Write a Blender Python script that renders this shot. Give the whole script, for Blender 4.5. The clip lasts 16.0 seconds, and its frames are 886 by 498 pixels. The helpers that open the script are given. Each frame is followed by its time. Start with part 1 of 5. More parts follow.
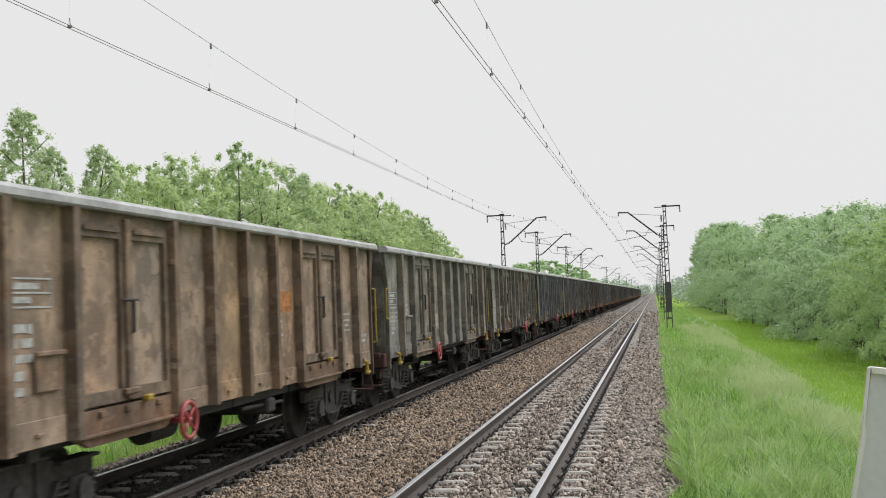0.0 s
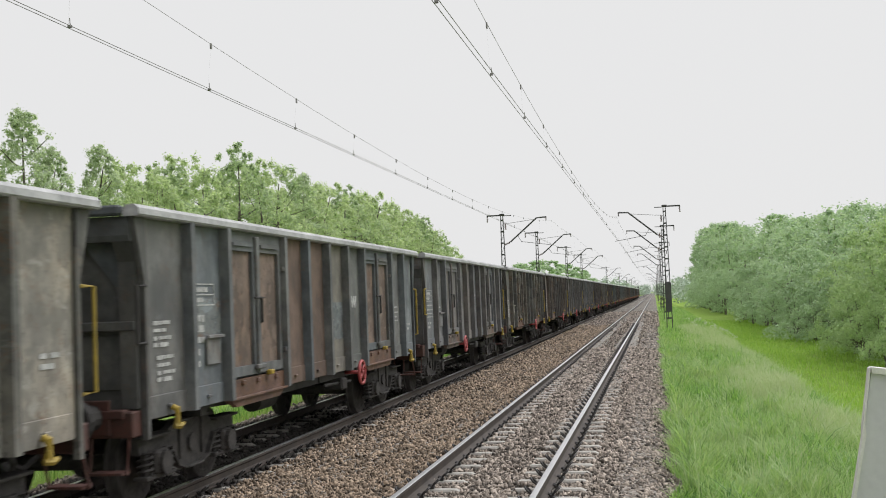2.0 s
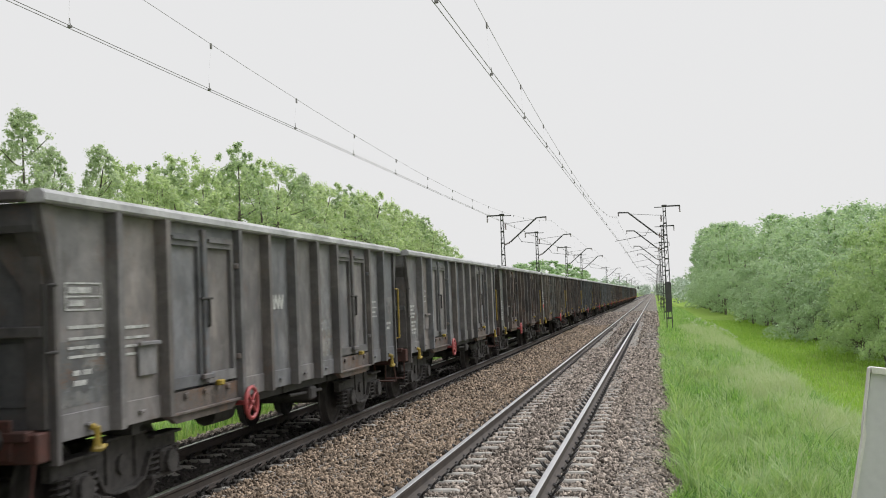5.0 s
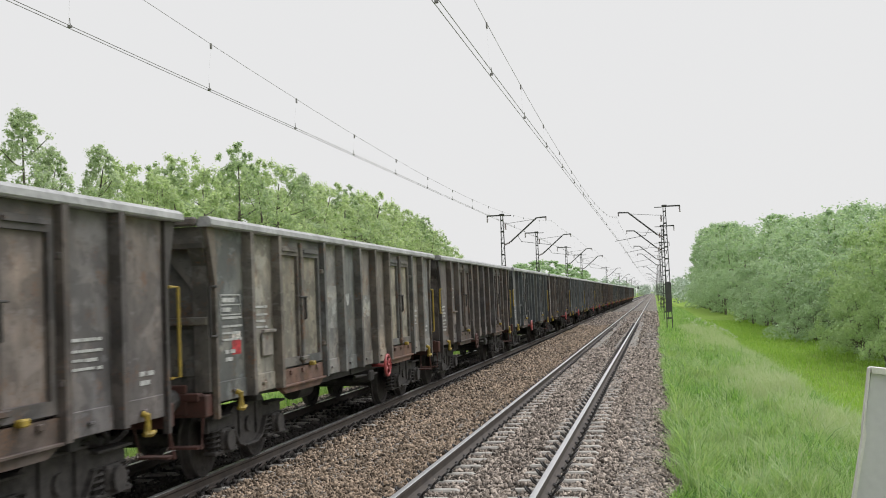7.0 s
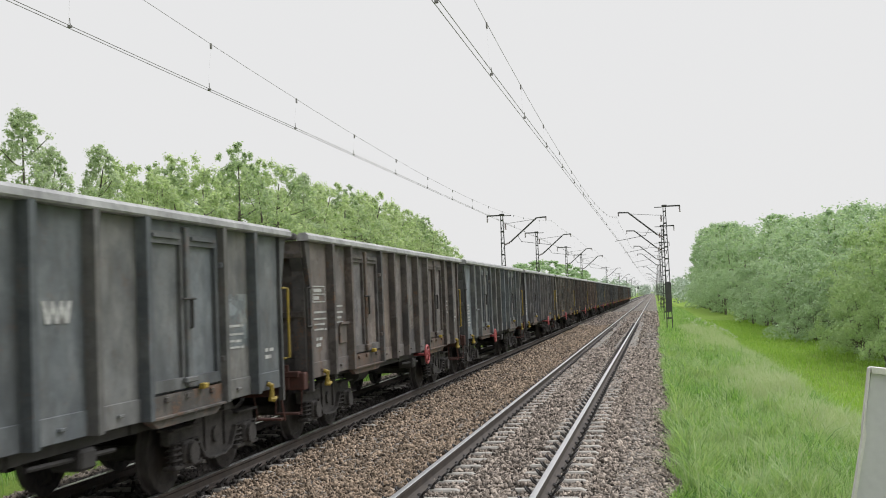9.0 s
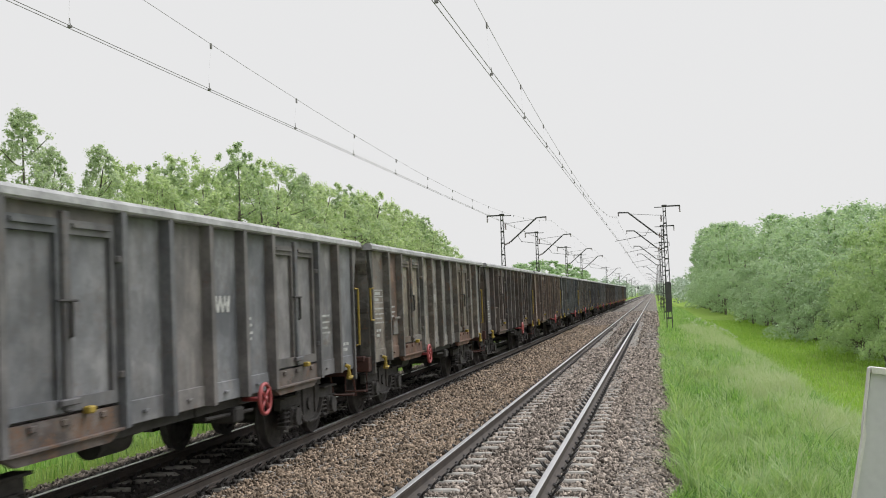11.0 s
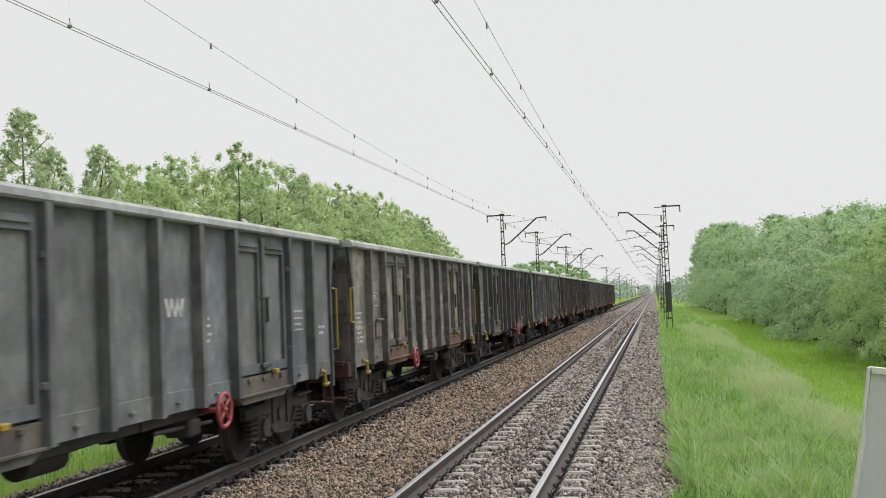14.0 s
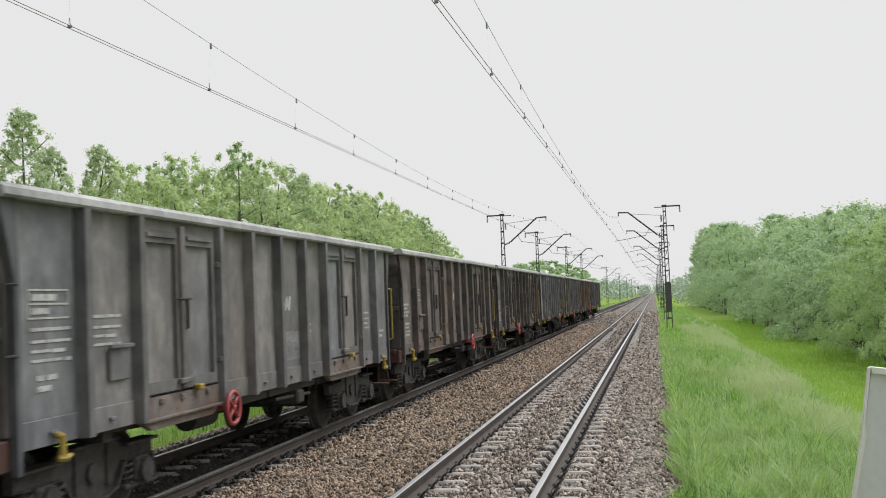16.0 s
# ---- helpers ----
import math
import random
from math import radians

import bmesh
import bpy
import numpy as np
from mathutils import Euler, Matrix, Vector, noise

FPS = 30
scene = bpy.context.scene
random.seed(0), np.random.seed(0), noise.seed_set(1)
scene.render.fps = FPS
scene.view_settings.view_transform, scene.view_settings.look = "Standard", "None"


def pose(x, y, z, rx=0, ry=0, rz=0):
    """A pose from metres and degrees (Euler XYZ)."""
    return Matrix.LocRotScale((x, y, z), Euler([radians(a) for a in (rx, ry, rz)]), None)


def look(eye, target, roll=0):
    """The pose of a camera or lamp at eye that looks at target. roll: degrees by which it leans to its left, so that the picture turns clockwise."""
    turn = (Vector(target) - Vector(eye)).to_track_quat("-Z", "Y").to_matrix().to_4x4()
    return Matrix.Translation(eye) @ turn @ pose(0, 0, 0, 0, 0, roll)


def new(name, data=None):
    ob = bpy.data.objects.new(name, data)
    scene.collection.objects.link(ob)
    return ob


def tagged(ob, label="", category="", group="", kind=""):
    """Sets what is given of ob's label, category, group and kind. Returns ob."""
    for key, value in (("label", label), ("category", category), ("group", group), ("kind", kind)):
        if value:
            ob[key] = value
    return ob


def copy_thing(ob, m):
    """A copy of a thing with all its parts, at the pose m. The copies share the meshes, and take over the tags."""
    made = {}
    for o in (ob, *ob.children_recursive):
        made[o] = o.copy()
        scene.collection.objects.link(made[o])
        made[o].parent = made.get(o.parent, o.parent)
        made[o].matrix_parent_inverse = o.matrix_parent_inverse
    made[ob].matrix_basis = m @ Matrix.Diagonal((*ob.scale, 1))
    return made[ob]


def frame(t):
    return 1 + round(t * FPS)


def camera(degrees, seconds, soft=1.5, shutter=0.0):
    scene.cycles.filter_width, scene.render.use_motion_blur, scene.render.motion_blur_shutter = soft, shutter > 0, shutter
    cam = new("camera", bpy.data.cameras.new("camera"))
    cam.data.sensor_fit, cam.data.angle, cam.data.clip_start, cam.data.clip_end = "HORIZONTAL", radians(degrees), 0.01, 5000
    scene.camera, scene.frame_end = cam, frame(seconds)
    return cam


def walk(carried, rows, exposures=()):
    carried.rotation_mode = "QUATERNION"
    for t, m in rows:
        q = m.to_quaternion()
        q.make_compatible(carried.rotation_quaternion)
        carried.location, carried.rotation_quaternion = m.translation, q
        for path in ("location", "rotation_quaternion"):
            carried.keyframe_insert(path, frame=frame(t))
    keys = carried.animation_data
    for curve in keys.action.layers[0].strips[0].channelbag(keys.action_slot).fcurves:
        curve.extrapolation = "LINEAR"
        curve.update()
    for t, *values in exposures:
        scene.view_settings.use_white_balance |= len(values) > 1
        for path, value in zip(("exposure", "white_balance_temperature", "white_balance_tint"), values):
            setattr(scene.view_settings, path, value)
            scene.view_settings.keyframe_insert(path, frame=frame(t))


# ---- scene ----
from math import cos, sin, tan, pi, sqrt, atan2

# world: y runs along the line, x to the right, z = 0 at the top of the rails
CLIP = 16.0
EYE = Vector((0.0, 0.0, 2.088))
YAW, PITCH, ROLL = radians(11.007), radians(2.696), 2.275
cam = camera(44.66, CLIP, soft=1.0, shutter=0.12)
AIM = EYE + Vector((-sin(YAW) * cos(PITCH), cos(YAW) * cos(PITCH), sin(PITCH))) * 50
STAND = look(EYE, AIM, -ROLL)
walk(cam, [(0.0, STAND), (CLIP, STAND)])

# ---- light: bright overcast day ----
world = bpy.data.worlds.new("overcast_sky")
scene.world = world
world.use_nodes = True
wt = world.node_tree
sky = wt.nodes.new("ShaderNodeTexSky")
sky.sky_type = "NISHITA"
sky.sun_disc = False
sky.sun_elevation = radians(54)
sky.sun_rotation = radians(45)
sky.air_density, sky.dust_density = 1.0, 4.0
haze = wt.nodes.new("ShaderNodeMix")
haze.data_type = "RGBA"
haze.inputs[0].default_value = 0.985
haze.inputs[7].default_value = (8.08, 8.08, 8.12, 1)
wt.links.new(sky.outputs[0], haze.inputs[6])
back = wt.nodes["Background"]
wt.links.new(haze.outputs[2], back.inputs[0])
back.inputs[1].default_value = 0.1

sun_data = bpy.data.lights.new("sun", "SUN")
sun_data.energy, sun_data.angle, sun_data.color = 2.8, radians(50), (0.98, 0.98, 1.0)
sun = new("sun", sun_data)
sun.matrix_world = look((34, 34, 66), (0, 0, 0))

# ---- plan ----
TRACK_R, TRACK_L = -2.11, -6.43
GAUGE = 1.507
NEAR_Y, FAR_Y = -340.0, 1500.0
SPEED, PITCH_WAGON = 18.69, 13.64
WAGONS_AHEAD, WAGONS = 2, 31
MASTS_Y = (-1.0, 70.6, 92.0, 123.2, 149.0, 227.0, 309.5, 390.0, 472.0, 555.0)


# ---- mesh helpers ----
def obj_from_bm(name, bm, mat=None, smooth=False):
    me = bpy.data.meshes.new(name)
    bm.normal_update()
    bm.to_mesh(me)
    bm.free()
    if mat:
        me.materials.append(mat)
    if smooth:
        for poly in me.polygons:
            poly.use_smooth = True
    return new(name, me)


def part(name, bm, mat, parent, label="", smooth=False):
    ob = obj_from_bm(name, bm, mat, smooth)
    ob.parent = parent
    if label:
        ob["label"] = label
    return ob


def share(name, src, parent, m=None, label=""):
    ob = new(name, src.data)
    ob.parent = parent
    if m is not None:
        ob.matrix_basis = m
    if label:
        ob["label"] = label
    return ob


def np_mesh(name, V, F, mat):
    V, F = np.asarray(V, np.float32), np.asarray(F, np.int32)
    me = bpy.data.meshes.new(name)
    me.vertices.add(len(V))
    me.vertices.foreach_set("co", V.ravel())
    me.loops.add(F.size)
    me.loops.foreach_set("vertex_index", F.ravel())
    me.polygons.add(len(F))
    me.polygons.foreach_set("loop_start", np.arange(len(F), dtype=np.int32) * F.shape[1])
    me.update(calc_edges=True)
    me.materials.append(mat)
    return me


def add_box(bm, lo, hi, bev=0.0):
    vs = [bm.verts.new((x, y, z)) for x in (lo[0], hi[0]) for y in (lo[1], hi[1]) for z in (lo[2], hi[2])]
    fs = [bm.faces.new([vs[i] for i in q]) for q in
          ((0, 1, 3, 2), (4, 6, 7, 5), (0, 4, 5, 1), (2, 3, 7, 6), (0, 2, 6, 4), (1, 5, 7, 3))]
    if bev:
        es = list({e for f in fs for e in f.edges})
        bmesh.ops.bevel(bm, geom=es, offset=bev, segments=1, affect="EDGES", profile=0.5)
    return bm


def box(lo, hi, bev=0.0):
    return add_box(bmesh.new(), lo, hi, bev)


def add_tube(bm, pts, rad, seg=8, caps=True):
    """A round bar along pts; rad is one radius or one for each point."""
    pts = [Vector(q) for q in pts]
    rads = rad if isinstance(rad, (list, tuple)) else [rad] * len(pts)
    rings = []
    for i, q in enumerate(pts):
        d = (pts[min(i + 1, len(pts) - 1)] - pts[max(i - 1, 0)]).normalized()
        up = Vector((0, 0, 1)) if abs(d.z) < 0.9 else Vector((0, 1, 0))
        a = d.cross(up).normalized()
        b = d.cross(a)
        rings.append([bm.verts.new(q + float(rads[i]) * (cos(2 * pi * k / seg) * a + sin(2 * pi * k / seg) * b)) for k in range(seg)])
    for r0, r1 in zip(rings, rings[1:]):
        for k in range(seg):
            bm.faces.new((r0[k], r0[(k + 1) % seg], r1[(k + 1) % seg], r1[k]))
    if caps:
        bm.faces.new(rings[0][::-1])
        bm.faces.new(rings[-1])
    return bm


def add_prism(bm, outline, axis, a, b):
    """A flat outline of two-number points pushed along an axis from a to b."""
    def place(u, v, w):
        return {0: (w, u, v), 1: (u, w, v), 2: (u, v, w)}[axis]
    r0 = [bm.verts.new(place(u, v, a)) for u, v in outline]
    r1 = [bm.verts.new(place(u, v, b)) for u, v in outline]
    n = len(outline)
    for k in range(n):
        bm.faces.new((r0[k], r0[(k + 1) % n], r1[(k + 1) % n], r1[k]))
    bm.faces.new(r0[::-1])
    bm.faces.new(r1)
    bmesh.ops.recalc_face_normals(bm, faces=bm.faces)
    return bm


def add_lathe(bm, prof, seg=24):
    """A profile of (x, radius) turned about the x axis."""
    rings = [[bm.verts.new((x, r * cos(2 * pi * k / seg), r * sin(2 * pi * k / seg))) for k in range(seg)] for x, r in prof]
    for r0, r1 in zip(rings, rings[1:]):
        for k in range(seg):
            bm.faces.new((r0[k], r0[(k + 1) % seg], r1[(k + 1) % seg], r1[k]))
    bm.faces.new(rings[0])
    bm.faces.new(rings[-1][::-1])
    bmesh.ops.recalc_face_normals(bm, faces=bm.faces)
    return bm


def add_ring(bm, centre, R, r, seg=20, tube=6):
    """A torus about the x axis."""
    rings = []
    for i in range(seg):
        a = 2 * pi * i / seg
        ring = []
        for j in range(tube):
            b = 2 * pi * j / tube
            rr = R + r * cos(b)
            ring.append(bm.verts.new((centre[0] + r * sin(b), centre[1] + rr * cos(a), centre[2] + rr * sin(a))))
        rings.append(ring)
    for i in range(seg):
        for j in range(tube):
            bm.faces.new((rings[i][j], rings[(i + 1) % seg][j], rings[(i + 1) % seg][(j + 1) % tube], rings[i][(j + 1) % tube]))
    return bm


# ---- materials ----
class Nodes:
    def __init__(self, name):
        self.mat = bpy.data.materials.new(name)
        self.mat.use_nodes = True
        self.t = self.mat.node_tree
        self.bsdf = self.t.nodes["Principled BSDF"]

    def add(self, kind, **vals):
        n = self.t.nodes.new(kind)
        for k, v in vals.items():
            n.inputs[k.replace("_", " ")].default_value = v
        return n

    def link(self, a, b):
        self.t.links.new(a, b)

    def coords(self, shift=True, stretch=(1, 1, 1)):
        """Object coordinates, moved by a chance amount for each object."""
        c = self.add("ShaderNodeTexCoord").outputs["Object"]
        m = self.t.nodes.new("ShaderNodeMapping")
        m.inputs["Scale"].default_value = stretch
        self.link(c, m.inputs["Vector"])
        if shift:
            inf = self.add("ShaderNodeObjectInfo")
            k = self.t.nodes.new("ShaderNodeMath")
            k.operation = "MULTIPLY"
            k.inputs[1].default_value = 90.0
            self.link(inf.outputs["Random"], k.inputs[0])
            self.link(k.outputs[0], m.inputs["Location"])
        return m.outputs[0]

    def noise(self, vec, scale, detail=4.0, rough=0.6):
        n = self.add("ShaderNodeTexNoise", Scale=scale, Detail=detail, Roughness=rough)
        if vec:
            self.link(vec, n.inputs["Vector"])
        return n.outputs["Fac"]

    def ramp(self, fac, stops):
        n = self.t.nodes.new("ShaderNodeValToRGB")
        els = n.color_ramp.elements
        while len(els) < len(stops):
            els.new(0.5)
        for e, (pos, col) in zip(els, stops):
            e.position = pos
            e.color = (*col, 1) if isinstance(col, tuple) else (col, col, col, 1)
        self.link(fac, n.inputs["Fac"])
        return n.outputs["Color"]

    def mix(self, fac, a, b, mode="MIX"):
        n = self.t.nodes.new("ShaderNodeMix")
        n.data_type, n.blend_type = "RGBA", mode
        for sock, v in ((n.inputs[0], fac), (n.inputs[6], a), (n.inputs[7], b)):
            if isinstance(v, bpy.types.NodeSocket):
                self.link(v, sock)
            elif isinstance(v, tuple):
                sock.default_value = (*v, 1)
            else:
                sock.default_value = v
        return n.outputs[2]

    def bump(self, height, strength, dist):
        n = self.add("ShaderNodeBump", Strength=strength, Distance=dist)
        self.link(height, n.inputs["Height"])
        self.link(n.outputs[0], self.bsdf.inputs["Normal"])

    def done(self, color=None, rough=0.7, metal=0.0, spec=None):
        b = self.bsdf
        if color is not None:
            if isinstance(color, bpy.types.NodeSocket):
                self.link(color, b.inputs["Base Color"])
            else:
                b.inputs["Base Color"].default_value = (*color, 1)
        if isinstance(rough, bpy.types.NodeSocket):
            self.link(rough, b.inputs["Roughness"])
        else:
            b.inputs["Roughness"].default_value = rough
        b.inputs["Metallic"].default_value = metal
        if spec is not None:
            b.inputs["Specular IOR Level"].default_value = spec
        return self.mat


def simple(name, col, col2, scale=8.0, rough=0.7, metal=0.0, bump=0.3, dist=0.004, shift=True, spec=None):
    """Two colours in coarse and fine patches, with fine relief."""
    n = Nodes(name)
    v = n.coords(shift)
    coarse, fine = n.noise(v, scale), n.noise(v, scale * 9, 5)
    f = n.mix(0.4, coarse, fine)
    c = n.mix(n.ramp(f, [(0.35, 0.0), (0.65, 1.0)]), col, col2)
    n.bump(fine, bump, dist)
    return n.done(c, rough, metal, spec)


def wagon_paint(name, rust_at=0.60):
    """Weathered paint in the wagon's own colour with rust patches, streaks and coal dirt."""
    n = Nodes(name)
    v = n.coords()
    info = n.add("ShaderNodeObjectInfo")
    own, wear = info.outputs["Color"], info.outputs["Alpha"]

    def worn(fac):
        return n.mix(1.0, fac, wear, "MULTIPLY")
    streak = n.noise(n.coords(True, (1.6, 1.6, 0.4)), 3.0, 6, 0.7)
    cloud = n.noise(v, 2.2, 7, 0.68)
    grain = n.noise(v, 38.0, 4)
    c = n.mix(n.ramp(cloud, [(0.3, 0.0), (0.72, 1.0)]), n.mix(1.0, own, (0.58, 0.57, 0.56), "MULTIPLY"),
              n.mix(1.0, own, (1.45, 1.40, 1.32), "MULTIPLY"))
    c = n.mix(n.ramp(streak, [(0.50, 0.0), (0.74, 0.6)]), c, (0.068, 0.062, 0.058))
    soot = n.noise(n.coords(True, (1.0, 1.0, 0.55)), 1.5, 5, 0.6)
    c = n.mix(n.ramp(soot, [(0.50, 0.0), (0.66, 0.62)]), c, n.mix(1.0, own, (0.42, 0.42, 0.44), "MULTIPLY"))
    ochre = n.ramp(n.noise(v, 1.1, 4, 0.6), [(0.46, 0.0), (0.64, 0.55)])
    c = n.mix(worn(ochre), c, n.mix(1.0, c, (1.24, 1.13, 1.0), "MULTIPLY"))
    peel = n.ramp(n.noise(v, 4.2, 9, 0.62), [(0.57, 0.0), (0.62, 0.7)])
    c = n.mix(worn(peel), c, n.mix(1.0, own, (0.52, 0.48, 0.46), "MULTIPLY"))
    flake = n.ramp(n.noise(v, 1.7, 8, 0.55), [(0.545, 0.0), (0.575, 0.72)])
    c = n.mix(worn(flake), c, n.mix(1.0, own, (0.52, 0.51, 0.50), "MULTIPLY"))
    fresh = n.ramp(n.noise(n.coords(True, (1.0, 0.8, 1.0)), 1.9, 7, 0.5), [(0.60, 0.0), (0.63, 0.5)])
    c = n.mix(worn(fresh), c, n.mix(1.0, own, (1.45, 1.45, 1.42), "MULTIPLY"))
    bare = n.ramp(n.noise(n.coords(True, (1.0, 1.3, 2.6)), 3.3, 9, 0.6), [(0.60, 0.0), (0.66, 0.5)])
    c = n.mix(worn(bare), c, n.mix(1.0, own, (1.4, 1.42, 1.45), "MULTIPLY"))
    rust = n.ramp(n.mix(0.35, n.noise(v, 3.1, 6, 0.7), grain), [(rust_at - 0.03, 0.0), (rust_at + 0.06, 0.8)])
    c = n.mix(worn(rust), c, n.mix(grain, (0.10, 0.052, 0.033), (0.21, 0.115, 0.068)))
    scratch = n.ramp(n.noise(n.coords(True, (2, 2, 2)), 11.0, 8, 0.8), [(0.585, 0.0), (0.62, 0.75)])
    c = n.mix(worn(scratch), c, (0.03, 0.026, 0.024))
    n.bump(n.mix(0.3, cloud, grain), 0.35, 0.012)
    return n.done(c, n.ramp(cloud, [(0.3, 0.55), (0.7, 0.8)]), 0.0, 0.3)


def island_mix(name, cols, rough=0.9, spec=0.2, bump_scale=0, translucent=0.0, patch=None):
    """A chance colour for each loose piece, from a row of colours."""
    n = Nodes(name)
    r = n.t.nodes.new("ShaderNodeNewGeometry").outputs["Random Per Island"]
    k = len(cols)
    c = n.ramp(r, [((i + 0.5) / k, q) for i, q in enumerate(cols)])
    if patch:
        pos = n.t.nodes.new("ShaderNodeNewGeometry").outputs["Position"]
        f = n.ramp(n.noise(pos, patch[0], 3), [(0.42, 0.0), (0.62, patch[2])])
        c = n.mix(f, c, patch[1])
    if bump_scale:
        n.bump(n.noise(n.coords(False), bump_scale, 3), 0.4, 0.004)
    mat = n.done(c, rough, 0.0, spec)
    if translucent:
        tr = n.t.nodes.new("ShaderNodeBsdfTranslucent")
        n.link(n.mix(1.0, c, (1.18, 1.22, 0.82), "MULTIPLY"), tr.inputs["Color"])
        mx = n.t.nodes.new("ShaderNodeMixShader")
        mx.inputs[0].default_value = translucent
        n.link(n.bsdf.outputs[0], mx.inputs[1])
        n.link(tr.outputs[0], mx.inputs[2])
        n.link(mx.outputs[0], n.t.nodes["Material Output"].inputs["Surface"])
    return mat


PAINT = wagon_paint("weathered_wagon_paint", 0.575)
PAINT_RUSTY = wagon_paint("rusty_wagon_paint", 0.53)
# worn grey rim, made paler to hold the sky's reflection in its colour
RIM = simple("sky_pale_worn_rim", (0.20, 0.20, 0.205), (0.46, 0.46, 0.465), 1.6, 0.55, 0.0, 0.2)
DARK = simple("grimy_black_steel", (0.020, 0.019, 0.019), (0.050, 0.046, 0.044), 4.0, 0.8)
BOGIE = simple("dusty_bogie_steel", (0.014, 0.0135, 0.013), (0.066, 0.059, 0.055), 9.0, 0.9, 0, 0.5)
REDBROWN = simple("red_brown_primer", (0.09, 0.030, 0.022), (0.045, 0.026, 0.022), 4.0, 0.75)
RED = simple("faded_red_paint", (0.44, 0.07, 0.075), (0.26, 0.055, 0.055), 9.0, 0.5, 0, 0.2)
YELLOW = simple("dull_yellow_paint", (0.42, 0.29, 0.03), (0.20, 0.15, 0.035), 9.0, 0.6, 0, 0.2)
WHITE = simple("chalky_white_stencil", (0.56, 0.56, 0.55), (0.22, 0.22, 0.215), 13.0, 0.8, 0, 0.1)
RUSTPLATE = simple("faded_orange_plate", (0.42, 0.15, 0.06), (0.25, 0.10, 0.05), 9.0, 0.6, 0, 0.2)
RAILSIDE = simple("rusty_rail_side", (0.038, 0.031, 0.027), (0.075, 0.058, 0.047), 3.0, 0.8, 0, 0.4)
RAILTOP = simple("polished_rail_head", (0.50, 0.50, 0.51), (0.62, 0.62, 0.62), 2.0, 0.34, 0.8, 0.05)
CONCRETE = simple("weathered_concrete", (0.30, 0.28, 0.255), (0.45, 0.43, 0.395), 9.0, 0.9, 0, 0.5)
CLIPSTEEL = simple("black_spring_steel", (0.022, 0.021, 0.021), (0.05, 0.045, 0.042), 20.0, 0.6)
MAST = simple("dull_mast_steel", (0.055, 0.057, 0.058), (0.10, 0.10, 0.10), 2.0, 0.7, 0.2)
WIRE = simple("dull_copper_wire", (0.17, 0.165, 0.16), (0.26, 0.25, 0.24), 3.0, 0.5, 0.4)
CERAMIC = simple("brown_porcelain", (0.10, 0.055, 0.04), (0.14, 0.08, 0.06), 4.0, 0.25, 0, 0.05)
PANEL = simple("pale_grey_sheet_metal", (0.56, 0.56, 0.60), (0.66, 0.66, 0.70), 2.5, 0.5, 0, 0.08)
PANELRIM = simple("white_painted_edge", (0.80, 0.80, 0.78), (0.66, 0.65, 0.61), 9.0, 0.55, 0, 0.2)
STONE = island_mix("crushed_ballast", [(0.047, 0.040, 0.034), (0.406, 0.345, 0.294), (0.119, 0.101, 0.086), (0.545, 0.464, 0.395), (0.310, 0.264, 0.225), (0.057, 0.049, 0.041), (0.532, 0.453, 0.386), (0.180, 0.153, 0.131), (0.095, 0.081, 0.069)], 0.9, 0.25)
STONE_TAN = island_mix("brown_crushed_ballast", [(0.052, 0.040, 0.030), (0.431, 0.333, 0.245), (0.138, 0.106, 0.078), (0.474, 0.366, 0.269), (0.307, 0.237, 0.174), (0.059, 0.045, 0.033), (0.474, 0.366, 0.269), (0.191, 0.148, 0.109), (0.087, 0.067, 0.050)], 0.9, 0.25)
# oil-dark stones, with the shade under the train put into their colour
STONE_DARK = island_mix("shaded_oily_ballast", [(0.045, 0.041, 0.039), (0.085, 0.077, 0.072), (0.06, 0.054, 0.051), (0.12, 0.108, 0.10)], 0.85)
BARK = simple("grey_bark", (0.10, 0.085, 0.07), (0.17, 0.155, 0.135), 5.0, 0.9, 0, 0.6, 0.01)
LEAF_L = island_mix("spring_birch_leaves", [(0.48, 0.57, 0.37), (0.54, 0.63, 0.40), (0.43, 0.52, 0.35), (0.58, 0.65, 0.47)], 0.55, 0.35, 0, 0.55)
LEAF_D = island_mix("alder_leaves", [(0.40, 0.50, 0.345), (0.45, 0.54, 0.37), (0.37, 0.46, 0.33), (0.49, 0.57, 0.42)], 0.55, 0.35, 0, 0.55)
LEAF_R = island_mix("willow_leaves", [(0.38, 0.50, 0.28), (0.45, 0.57, 0.31), (0.33, 0.45, 0.25), (0.50, 0.62, 0.36)], 0.55, 0.35, 0, 0.4)
# leaf colour greyed to stand in for haze on the further trees
LEAF_H = island_mix("haze_greyed_leaves", [(0.41, 0.53, 0.37), (0.46, 0.58, 0.41), (0.37, 0.49, 0.345), (0.51, 0.62, 0.45)], 0.6, 0.3, 0, 0.4)
LEAF_Y = island_mix("pale_young_leaves", [(0.47, 0.55, 0.42), (0.53, 0.60, 0.47), (0.43, 0.51, 0.39)], 0.6, 0.3, 0, 0.55)
# paleness of distant haze painted into the leaf colour
LEAF_FAR = island_mix("haze_pale_leaves", [(0.50, 0.58, 0.50), (0.56, 0.62, 0.55), (0.46, 0.54, 0.47)], 0.9, 0.1)
GRASS = island_mix("tall_meadow_grass", [(0.20, 0.38, 0.08), (0.30, 0.48, 0.12), (0.12, 0.27, 0.05), (0.43, 0.55, 0.25), (0.24, 0.44, 0.10), (0.075, 0.18, 0.04)], 0.55, 0.3, 0, 0.45, (0.45, (0.42, 0.51, 0.26), 0.5))
